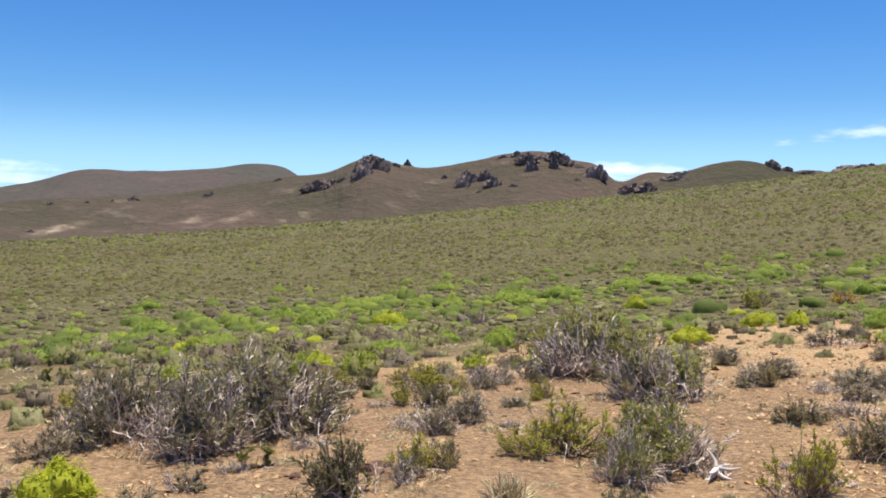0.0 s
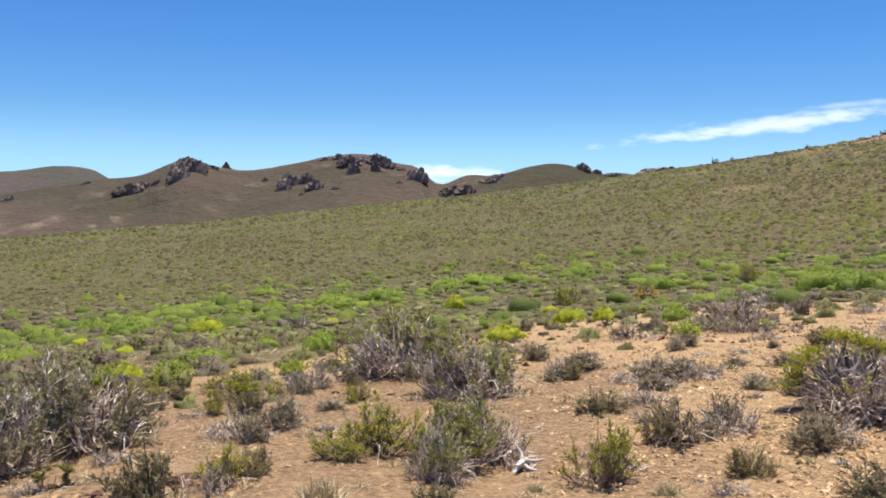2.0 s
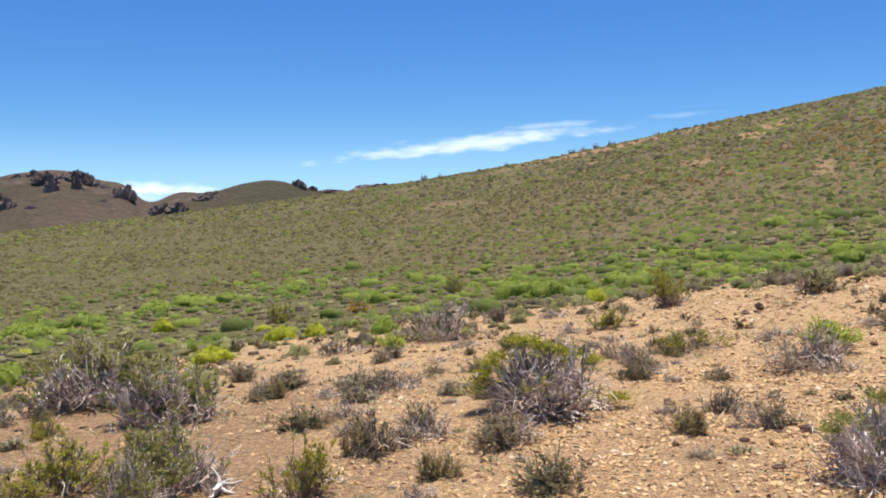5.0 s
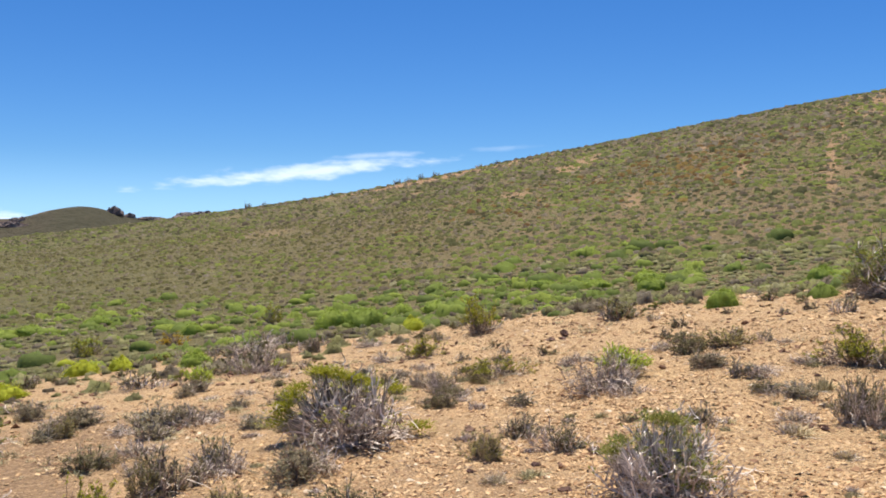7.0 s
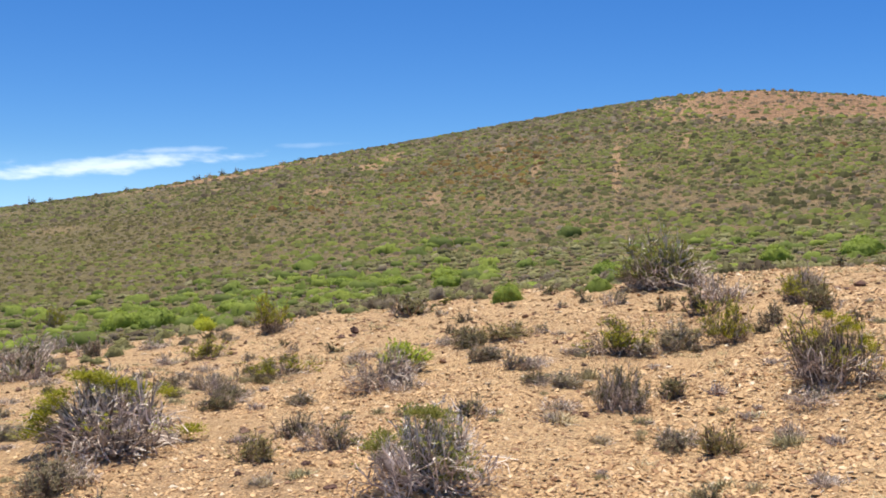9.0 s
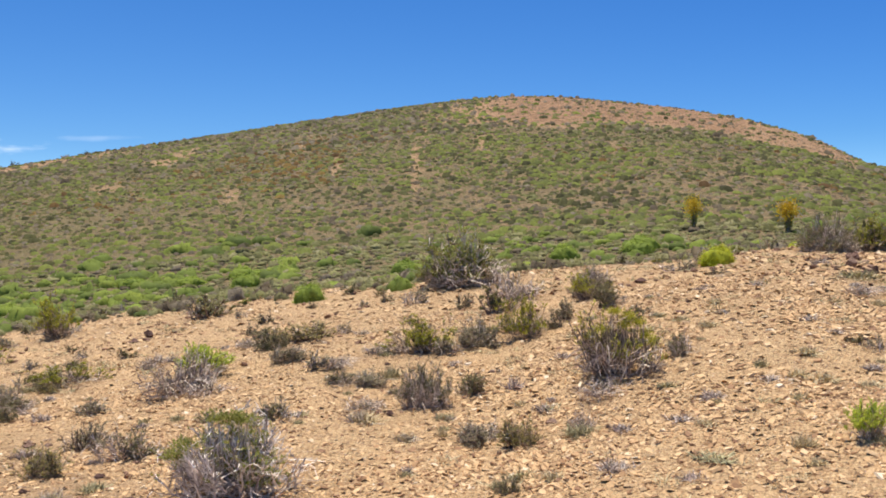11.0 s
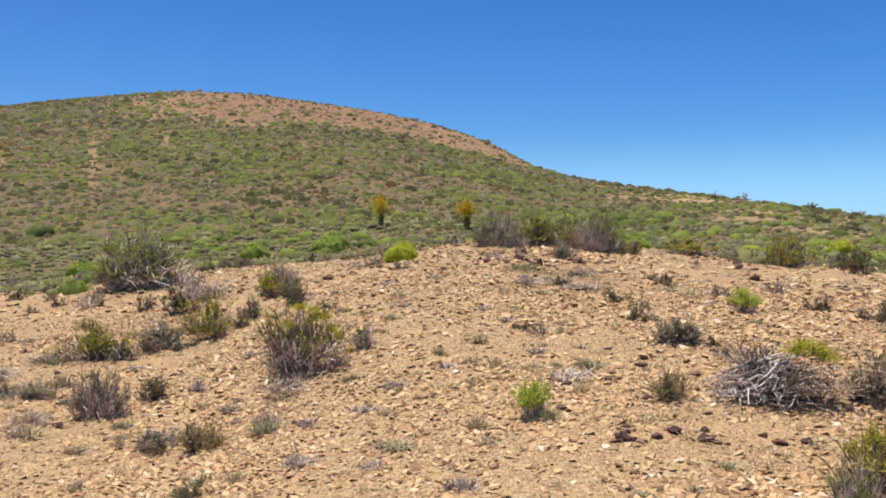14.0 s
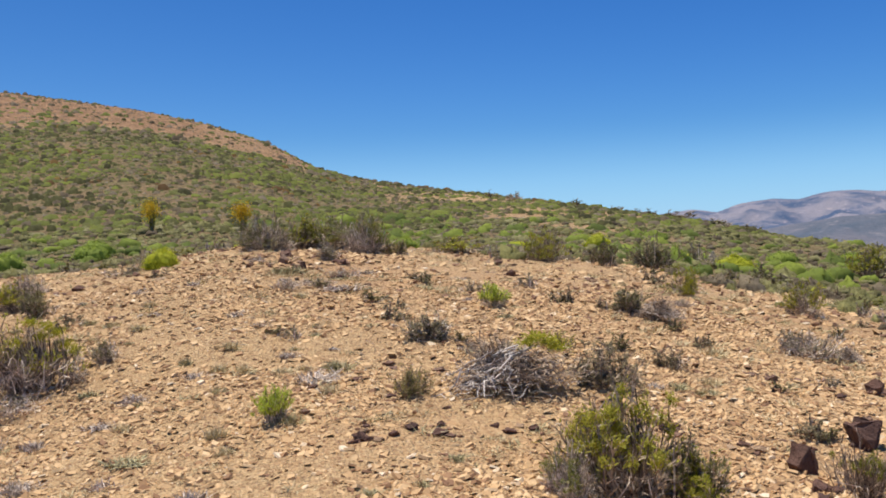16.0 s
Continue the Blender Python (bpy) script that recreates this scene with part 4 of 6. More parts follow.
def shrub(lobes, stems, twigs, leaves, leaf_size, skirt, top=.3, patchy=.5, thick=.011, crown=0, spots=(), lift=.2, spray=93):
    """A bush 1 wide and 1 high of several lobes: crooked stems that fork into upright twigs, leafy twig ends, and dead stems splayed about its foot. Returns three Soups."""
    wood, dead, green = Soup(), Soup(), Soup()
    turn, far = rng.uniform(0, 2 * np.pi, lobes), .36 * np.sqrt(rng.uniform(.15, 1, lobes))
    far[0] = .05
    heart = np.stack([far * np.cos(turn), far * np.sin(turn)], 1)
    wide, high = rng.uniform(.2, .34, lobes), rng.uniform(.7, 1.0, lobes) * (1.02 - .85 * far)
    which = rng.integers(0, lobes, stems)
    n = spread(stems, 0, spray)
    n = n + (spread(stems, 55, spray) - n) * (rng.uniform(0, 1, (stems, 1)) < .3)
    base = np.concatenate([heart[which] * .4 + rng.normal(0, .06, (stems, 2)), np.full((stems, 1), -.04)], 1)
    reach = rng.uniform(.55, .92, stems)
    goal = np.concatenate([heart[which] + n[:, :2] * (wide[which] * reach)[:, None], np.maximum(.06, .06 + (high[which] - .06) * np.abs(n[:, 2]) ** .75 * reach)[:, None]], 1)
    u = np.linspace(0, 1, 5)[None, :, None]
    main = base[:, None] + (goal - base)[:, None] * np.concatenate([u ** .72, u ** .72, u ** 1.3], 2)
    main = main + np.cumsum(rng.normal(0, .022, (stems, 5, 3)), axis=1) * (u > 0)
    main[:, 1:, 2] = np.maximum(main[:, 1:, 2], .01)
    wood.tubes(main, np.linspace(thick, thick * .5, 5)[None] * rng.uniform(.6, 1.25, (stems, 1)), 3)

    def along(paths, count, low):
        """Chance places along the paths, and the way there."""
        last = paths.shape[1] - 1
        pick, frac = rng.integers(0, len(paths), count), rng.uniform(low, 1.0, count) * last
        k = np.minimum(frac.astype(int), last - 1)
        f = (frac - k)[:, None]
        way = paths[pick, k + 1] - paths[pick, k]
        return paths[pick, k] * (1 - f) + paths[pick, k + 1] * f, way / (np.linalg.norm(way, axis=1, keepdims=True) + 1e-9)

    forks = max(12, twigs // 3)
    start, way = along(main, forks, .3)
    branch = sway(start, way + rng.normal(0, .5, (forks, 3)) + np.array([0, 0, lift]), rng.uniform(.06, .16, forks), 3, .3, .06)
    wood.tubes(branch, np.linspace(thick * .6, thick * .3, 3)[None] * rng.uniform(.7, 1.3, (forks, 1)), 3)
    start, way = along(branch, twigs, .25)
    small = sway(start, way + rng.normal(0, .5, (twigs, 3)) + np.array([0, 0, lift]), rng.uniform(.03, .085, twigs), 2, .1, .05)
    wood.spikes(small[:, 0], small[:, 1], thick * .42 * rng.uniform(.7, 1.4, twigs))
    tip = small[:, 1]
    if leaves:
        dense = rough(tip[:, 0] * 3 + 7, tip[:, 1] * 3 + tip[:, 2] * 2, 1.0, int(rng.integers(99)))
        leafy = np.flatnonzero((dense > np.quantile(dense, patchy)) & (tip[:, 2] > np.quantile(tip[:, 2], top)))
        p = leafy[rng.integers(0, len(leafy), leaves)]
        f = rng.uniform(.1, 1.1, leaves)[:, None]
        at = small[p, 0] * (1 - f) + small[p, 1] * f + rng.normal(0, .006, (leaves, 3))
        way = (small[p, 1] - small[p, 0]) * 9 + rng.normal(0, .35, (leaves, 3)) + np.array([0, 0, .25])
        face = at / (np.linalg.norm(at, axis=1, keepdims=True) + 1e-9) + np.array([0, 0, .6])
        green.blades(at, way, rng.uniform(.7, 1.4, leaves) * leaf_size, leaf_size * .45, False, face)
    if skirt:
        a = rng.uniform(0, 2 * np.pi, skirt)
        r0, r1, b = rng.uniform(.12, .36, skirt), rng.uniform(.26, .5, skirt), a + rng.normal(0, .45, skirt)
        p0 = np.stack([r0 * np.cos(a), r0 * np.sin(a), rng.uniform(0, .22, skirt)], 1)
        p1 = np.stack([r1 * np.cos(b), r1 * np.sin(b), rng.uniform(0, 1, skirt) ** 1.6 * .36], 1)
        u = np.linspace(0, 1, 5)[None, :, None]
        path = p0[:, None] + (p1 - p0)[:, None] * u + np.cumsum(rng.normal(0, .022, (skirt, 5, 3)), axis=1)
        path[..., 2] += np.sin(u[..., 0] * np.pi) * rng.uniform(0, .12, (skirt, 1))
        path[..., 2] = np.maximum(path[..., 2], .0)
        dead.tubes(path, np.linspace(thick * .8, thick * .3, 5)[None] * rng.uniform(.45, 1.3, (skirt, 1)), 3)
    out_w, out_h = .5 / np.quantile(np.hypot(tip[:, 0], tip[:, 1]), .95), 1 / np.quantile(tip[:, 2], .992)
    for s in (wood, dead, green):
        s.fit(out_w, out_h)
    high_up = np.flatnonzero(tip[:, 2] > np.quantile(tip[:, 2], .6))
    for spot in [tip[i] * np.array([out_w, out_w, out_h]) for i in rng.choice(high_up, crown)]:      # upright sprigs of new leaves
        c = 110
        at = spot + rng.normal(0, 1, (c, 3)) * np.array([.02, .02, .04]) - np.array([0, 0, .03])
        green.blades(at, rng.normal(0, .4, (c, 3)) + np.array([0, 0, .8]), rng.uniform(.7, 1.3, c) * .034, .011, False, np.tile([0, 0, 1.0], (c, 1)))
    for spot in spots:      # thick clumps of new leaves, and the twigs that carry them
        c, spot = 300, np.array(spot)
        at = spot + rng.normal(0, 1, (c, 3)) * np.array([.04, .04, .036])
        green.blades(at, (at - spot) * 3 + rng.normal(0, .1, (c, 3)) + np.array([0, 0, .25]), rng.uniform(.7, 1.3, c) * .034, .012, False, np.tile([0, 0, 1.0], (c, 1)))
        wood.spikes(spot * np.array([.6, .6, .45]) + rng.normal(0, .05, (14, 3)), spot + rng.normal(0, .03, (14, 3)), np.full(14, thick * .7))
    return wood, dead, green


def shrub_thing(name, label, group, stem, leaf, soups, hints):
    parts = [(p, s.mesh(p, m), n) for p, s, m, n in zip(("stem_tangle", "skirt_tangle", "foliage"), soups, (stem, STEM_SILVER, leaf), hints) if s.v]
    return thing(name, label, "shrub", group, parts)


def thing(name, label, category, group, parts):
    """An empty at the plant's foot with its parts under it, out of the way until it is copied."""
    ob = new(name)
    for pname, me, plabel in parts:
        p = new(pname, me)
        p.parent = ob
        if plabel:
            p["label"] = plabel
        if pname in ("skirt_tangle", "flower_mass", "leaf_cover", "twig_tangle", "foliage"):
            p["kind"] = "stuff"
    return tagged(ob, label, category, group)


STANDING = set()


def plant_out(makers, places, sink=.03, squash=1.0, widen=1.05):
    """Stands one of the given things at each place, turned and sized; the first of each kind is moved, the rest are copies."""
    for i, (x, y, wide, high) in enumerate(places):
        ob = makers[i % len(makers)]
        z = ground_at(x, y) - sink * high
        m = pose(x, y, z, rng.uniform(-4, 4), rng.uniform(-4, 4), rng.uniform(0, 360))
        if ob.name in STANDING:
            made = copy_thing(ob, m)
        else:
            made, _ = ob, STANDING.add(ob.name)
            made.matrix_basis = m
        made.scale = (wide * widen, wide * widen * rng.uniform(.85, 1.1), high * .9 * squash)


def dome(rings, segs, rag, low=-.12, round_top=1.5):
    """An uneven dome 1 wide, .5 high about its foot."""
    th = np.linspace(0.06 if rings > 3 else 0.42, 1, rings) * np.pi / 2
    ph = np.arange(segs) * 2 * np.pi / segs
    T, P = np.meshgrid(th, ph, indexing="ij")
    n = np.stack([np.sin(T) * np.cos(P), np.sin(T) * np.sin(P), np.cos(T)], -1)
    k = 1 + rag * rng.normal(0, 1, T.shape)
    v = n * k[..., None] * np.array([.5, .5, 1.0])
    v[..., 2] = np.abs(v[..., 2]) ** round_top
    v[-1, :, 2] = low
    v = v.reshape(-1, 3)
    top = len(v)
    v = np.concatenate([v, [[0, 0, 1.0]]])
    f = grid_faces(rings, segs, True)
    cap = np.stack([np.full(segs, top), np.arange(segs), (np.arange(segs) + 1) % segs], 1)
    return v, f, cap


def cushion(blades, size, lumps):
    """A cushion plant: a lumpy rounded heart, thick with short spiny leaves."""
    heart, green = Soup(), Soup()
    lumps *= 3
    turn, far = rng.uniform(0, 2 * np.pi, lumps), np.sqrt(rng.uniform(0, .2, lumps))
    where = np.stack([far * np.cos(turn), far * np.sin(turn)], 1)
    grow, lop = rng.uniform(.4, 1.0, lumps), rng.uniform(0, 6, 2)

    def swell(n):
        """How far the cushion bulges along each direction."""
        d = ((n[:, None, :2] * .5 - where[None]) ** 2).sum(2)
        turned = np.arctan2(n[:, 1], n[:, 0])
        lobed = .12 * np.sin(2 * turned + lop[0]) + .09 * np.sin(3 * turned + lop[1]) + .05 * np.sin(7 * turned + lop[0])
        return .74 + .3 * (grow * np.exp(-d / .02)).max(1) + lobed * np.hypot(n[:, 0], n[:, 1])

    v, f, cap = dome(10, 26, .03, round_top=1.45)
    v = v * swell(v / (np.linalg.norm(v, axis=1, keepdims=True) + 1e-9))[:, None] * .93
    heart.raw(v, f)
    heart.t.append(cap)
    n = spread(blades, 0, 97)
    at = n * np.array([.5, .5, 1.0]) * (swell(n) * rng.uniform(.82, 1.08, blades))[:, None]
    at[:, 2] = np.clip(at[:, 2], 0, 2) ** 1.45
    green.blades(at, n + rng.normal(0, .45, (blades, 3)), rng.uniform(.6, 1.4, blades) * size, size * .35, False, n + np.array([0, 0, .6]))
    return heart, green


def angular(seed, flat=.5, corners=15):
    """A broken stone about 1 across: the hull of chance points, with its edges worn a little."""
    r = random.Random(seed)
    bm = bmesh.new()
    pts = [bm.verts.new(Vector((r.gauss(0, 1), r.gauss(0, 1), r.gauss(0, 1))).normalized() * r.uniform(.38, .6)) for _ in range(corners)]
    bmesh.ops.convex_hull(bm, input=pts)
    bmesh.ops.delete(bm, geom=[v for v in bm.verts if not v.link_faces], context="VERTS")
    bmesh.ops.bevel(bm, geom=list(bm.edges), offset=.015, segments=1, affect="EDGES")
    for v in bm.verts:
        v.co.z = v.co.z * flat + flat * .25
    return bm


# ---- the shrubs by the camera ----
GREY_NOTES = ("grey woody stems", "splayed silver-grey dead stems", "small olive leaf tufts")
GREY_LABEL = "large shrub of tangled bare grey stems with green tips"


def grey_shrub(leaf, soups, label=GREY_LABEL, stem=None):
    return shrub_thing("grey_shrub", label, "grey-stemmed shrubs", stem or STEM_GREY, leaf, soups, GREY_NOTES)


def stand_one(ob, place, turn, sink=.03):
    """Stands a single plant of its own kind at a place x, y, width, height, turned by that many degrees."""
    x, y, wide, high = place
    ob.matrix_basis = pose(x, y, ground_at(x, y) - sink * high, 0, 0, turn)
    ob.scale = (wide, wide, high)
    STANDING.add(ob.name)


# single large shrubs, each with its own habit
stand_one(grey_shrub(LEAF_GREEN, shrub(5, 150, 2600, 700, .03, 260, .5, .6, .0088,
                     spots=[(-.47, -.05, .3), (-.44, 0, .42), (-.41, 0, .52), (-.37, .05, .64), (-.34, .1, .74), (-.2, .1, .97), (-.15, .05, .98), (-.08, .05, .95), (-.02, 0, .9), (.04, 0, .88), (.1, 0, .84), (.15, 0, .8), (.3, .1, .7), (.46, -.1, .22)], lift=.05),
                     "large grey twiggy shrub rimmed with yellow-green leaf tufts"), (6.21, 6.95, 1.62, .74), -36)
stand_one(grey_shrub(LEAF_OLIVE, shrub(6, 150, 2600, 3400, .03, 60, .3, .35, .0075, spots=[(-.1, 0, .95), (-.02, 0, .97), (.06, 0, .93), (-.3, -.1, .7), (-.38, -.05, .55)], lift=.08),
                     "large silver-twigged shrub with olive leaf tips", STEM_ASH), (6.1, 2.89, 1.14, .6), -60)
stand_one(grey_shrub(LEAF_OLIVE, shrub(9, 150, 3000, 7600, .038, 340, .2, .08, .0082, lift=.12),
                     "large olive shrub above splayed bleached grey stems"), (18.33, 6.01, 1.9, 1.1), -70)
grey = [grey_shrub(leaf, soups) for leaf, soups in [
    (LEAF_DUSK, shrub(6, 130, 3000, 6800, .031, 170, .15, .25, .0078)), (LEAF_DUSK, shrub(6, 130, 3000, 5200, .031, 200, .2, .3, .0082)),
    (LEAF_OLIVE, shrub(6, 130, 3000, 5600, .032, 110, .4, .45, .0078, lift=.3)), (LEAF_OLIVE, shrub(7, 130, 3000, 4600, .032, 110, .3, .5, .0078, lift=.3))]]
plant_out(grey[:2], GREY_SHRUBS[:3], widen=1.14)
plant_out(grey[2:], GREY_SHRUBS[3:6] + GREY_SHRUBS[13:], widen=1.12)
plant_out(grey, GREY_SHRUBS[9:13], widen=1.08)
LEAFY_NOTES = ("dark woody stems", "splayed silver-grey dead stems", "yellow-green leaf tufts")


def leafy_shrub(soups, label="bushy shrub with yellow-green leaves above dark stems", leaf=None):
    return shrub_thing("leafy_shrub", label, "leafy shrubs", STEM_DARK, leaf or LEAF_GREEN, soups, LEAFY_NOTES)


stand_one(leafy_shrub(shrub(6, 130, 2400, 1500, .032, 16, .5, .4, .0078, crown=56, lift=.4, spray=86), "bush of dark upright stems with olive-green tips", LEAF_MOSS), (6.5, -3.72, 1.08, .66), 10)
stand_one(leafy_shrub(shrub(6, 100, 1900, 1300, .032, 180, .4, .45, .0082, spots=[(.1, 0, .9), (.2, 0, .8), (.05, 0, .75), (.28, 0, .62), (-.05, 0, .97), (.35, .1, .5), (-.2, 0, .7)], lift=.12),
                      "half-bare shrub of dark splayed stems with yellow-green tips"), (10, .95, .95, .68), -80)
stand_one(leafy_shrub(shrub(5, 90, 1600, 700, .032, 30, .55, .5, .0085, crown=14, lift=.6, spray=60), "small bush of upright grey stems with green tips", LEAF_MOSS), (6.85, -5.62, .5, .43), 0)
leafy = [leafy_shrub(soups) for soups in (shrub(6, 60, 1200, 3400, .034, 20, .25, .25, .0075, lift=.3), shrub(6, 60, 1200, 3400, .034, 20, .2, .2, .0075, lift=.3), shrub(6, 60, 1200, 3000, .034, 30, .3, .35, .0075, lift=.25))]
plant_out(leafy, [p for p in LEAFY_SHRUBS if p not in LEAFY_HEROES], squash=1.0, widen=1.28)
LOW_NOTES = ("fine grey-brown twigs", "splayed silver-grey dead stems", "dull grey-green leaves")
LOW_LABELS = ("low dense shrub of dull grey-green twigs", "low shrub of dark twigs with olive leaves", "low half-dead shrub of bare grey twigs")
low = [shrub_thing("low_shrub", LOW_LABELS[k], "low shrubs", stem, leaf, soups, LOW_NOTES)
       for k, stem, leaf, soups in [(0, STEM_GREY, LEAF_GREY, shrub(5, 44, 1100, 3600, .042, 20, .0, .1, .0105)), (1, STEM_DARK, LEAF_DUSK, shrub(6, 44, 1100, 3600, .042, 16, .0, .1, .0105)),
                                    (2, STEM_GREY, LEAF_GREY, shrub(5, 50, 1300, 1500, .036, 40, .1, .3, .0105)), (0, STEM_DARK, LEAF_GREY, shrub(5, 44, 1100, 3000, .04, 16, .0, .2, .0105)),
                                    (2, STEM_GREY, LEAF_DUSK, shrub(4, 46, 1200, 1900, .038, 40, .1, .3, .0105))]]
dense = [shrub_thing("low_shrub", label, "low shrubs", STEM_DARK, leaf, shrub(7, 60, 1300, 4400, .036, 0, .0, .05, .009, lift=.1), LOW_NOTES)
         for leaf, label in ((LEAF_STRAW, "dense rounded straw-olive shrub on stony soil"), (LEAF_GREY, "dense rounded grey-green shrub on stony soil"), (LEAF_DUSK, "dense dark olive shrub on stony soil"))]
low += dense
stand_one(dense[0], (8.73, -2.49, .46, .27), 20)
stand_one(shrub_thing("low_shrub", "dense grey dome of bare twigs", "low shrubs", STEM_SILVER, LEAF_GREY, shrub(5, 80, 1700, 500, .034, 90, .1, .4, .009), LOW_NOTES), (9.62, 6.3, 1.0, .5), 0)
stand_one(dense[1], (9.07, -4.39, .68, .44), 50)
plant_out(low, [p for p in LOW_SHRUBS if math.hypot(p[0], p[1]) < 14 and p[:2] not in ((8.73, -2.49), (9.07, -4.39), (9.49, 6.37))], squash=1.0, widen=1.2)
low_light = [shrub_thing("low_shrub", LOW_LABELS[k], "low shrubs", stem, leaf, soups, LOW_NOTES)
             for k, stem, leaf, soups in [(0, STEM_DARK, LEAF_GREY, shrub(4, 22, 260, 1200, .06, 0, .05, .15, .016)), (2, STEM_GREY, LEAF_GREY, shrub(4, 24, 300, 700, .055, 12, .1, .3, .016)),
                                          (1, STEM_DARK, LEAF_DUSK, shrub(4, 22, 260, 1200, .06, 0, .05, .15, .016))]]
plant_out(low_light, [p for p in LOW_SHRUBS if math.hypot(p[0], p[1]) >= 14], squash=.9)
sprawls = [shrub_thing("sprawling_shrub", "sprawling mass of silver-grey dead stems on soil", "sprawling dead shrubs", STEM_PALE, LEAF_GREY, soups, ("grey woody stems", "splayed silver-grey dead stems", "few dull grey leaves"))
           for soups in [shrub(7, 44, 420, 500, .034, 100, .1, .5, .0095, lift=.1), shrub(6, 44, 420, 400, .034, 110, .1, .5, .0095, lift=.1)]]
plant_out(sprawls, SPRAWLS, .08)
bright = [thing("bright_tuft", "small vivid green fuzzy shrub with a grey woody base", "shrub", "bright green tufts",
                [("stem_tangle", w.mesh("stem_tangle", STEM_GREY), "grey woody base"), ("foliage", g.mesh("foliage", LEAF_BRIGHT), "vivid green feathery leaves")])
          for w, g in (woody(50, 460, 4600, .055, True, 62, .2, .012, -1), woody(50, 460, 4600, .055, True, 66, .2, .012, -1))]
plant_out(bright, BRIGHT_TUFTS)
cushions = [thing("green_cushion", "bright green rounded spiny cushion plant", "cushion plant", "green cushion plants",
                  [("heart", h.mesh("heart", LEAF_CUSHION, True), ""), ("leaf_cover", g.mesh("leaf_cover", LEAF_CUSHION), "bright green needle leaves")])
            for h, g in (cushion(3000, .055, 4), cushion(3000, .05, 6), cushion(3000, .055, 3))]
plant_out(cushions, GREEN_CUSHIONS)
yellow = [thing("yellow_cushion", "vivid yellow-green flowering cushion plant", "cushion plant", "yellow cushion plants",
                [("heart", h.mesh("heart", LEAF_YELLOW, True), ""), ("leaf_cover", g.mesh("leaf_cover", LEAF_YELLOW), "yellow-green flowering tips")])
          for h, g in (cushion(3000, .06, 4), cushion(3000, .06, 5))]
plant_out(yellow, [(-2.66, 6.45, .62, .34)] + YELLOW_CUSHIONS[1:])


def tuft_mesh(count, lean, material, thick):
    """A small rounded tuft: blades that fan out to a low dome."""
    s = Soup()
    way = spread(count, 0, lean)
    start = np.concatenate([rng.normal(0, .17, (count, 2)), np.full((count, 1), -.05)], 1)
    s.spikes(start, start + way * rng.uniform(.4, .85, (count, 1)), thick * rng.uniform(.7, 1.3, count))
    return s.mesh("blades", material)


tufts = [tagged(new("dry_tuft", tuft_mesh(170, 88, mat, .03)), label, "tuft", "dry tufts")
         for mat, label in ((TUFT_STRAW, "small dry straw-coloured tuft on bare soil"), (TUFT_SAGE, "small grey-green tuft on stony soil"), (STEM_GREY, "small dead grey twiggy tuft on bare soil"))]
plant_out(tufts, TUFTS)
bleached = [tagged(new("dead_twig_clump", tuft_mesh(80, 85, STEM_PALE, .03)), "clump of bleached white dead twigs on bare soil", "dead twigs", "bleached twigs")]
plant_out(bleached, BLEACHED_TWIGS)
w, g = woody(50, 360, 2600, .06, False, 75)
plant_out([thing("orange_bush", "bush covered in orange-yellow flowers", "shrub", "", [("stem_tangle", w.mesh("stem_tangle", STEM_DARK), "dark twigs"), ("flower_mass", g.mesh("flower_mass", FLOWER), "orange-yellow flowers")])], ORANGE_BUSHES)


def stalk_plant():
    wood, top, leaf = Soup(), Soup(), Soup()
    start = np.concatenate([rng.normal(0, .05, (9, 2)), np.full((9, 1), -.04)], 1)
    p = sway(start, spread(9, 2, 22), rng.uniform(.6, .9, 9), 6, .1, .05)
    wood.tubes(p, np.linspace(.022, .012, 6)[None] * np.ones((9, 1)), 5)
    at = p[rng.integers(0, 9, 800), 5] + rng.normal(0, 1, (800, 3)) * np.array([.17, .17, .13]) + np.array([0, 0, .06])
    top.blades(at, spread(800, 0, 90), .08, .045)
    q = p[rng.integers(0, 9, 500), rng.integers(1, 5, 500)] + rng.normal(0, .05, (500, 3))
    leaf.blades(q, spread(500, 10, 80), .09, .03)
    return wood, top, leaf


w, t, g = stalk_plant()
plant_out([thing("flowering_stalk_plant", "tall plant with dark stalks and an orange-yellow flower head", "plant", "flowering stalk plants",
                 [("stalk_bundle", w.mesh("stalk_bundle", STEM_DARK), "dark upright stalks"), ("flower_mass", t.mesh("flower_mass", FLOWER), "orange-yellow flower head"), ("leaf_cover", g.mesh("leaf_cover", LEAF_OLIVE), "")])], FLOWER_STALKS)


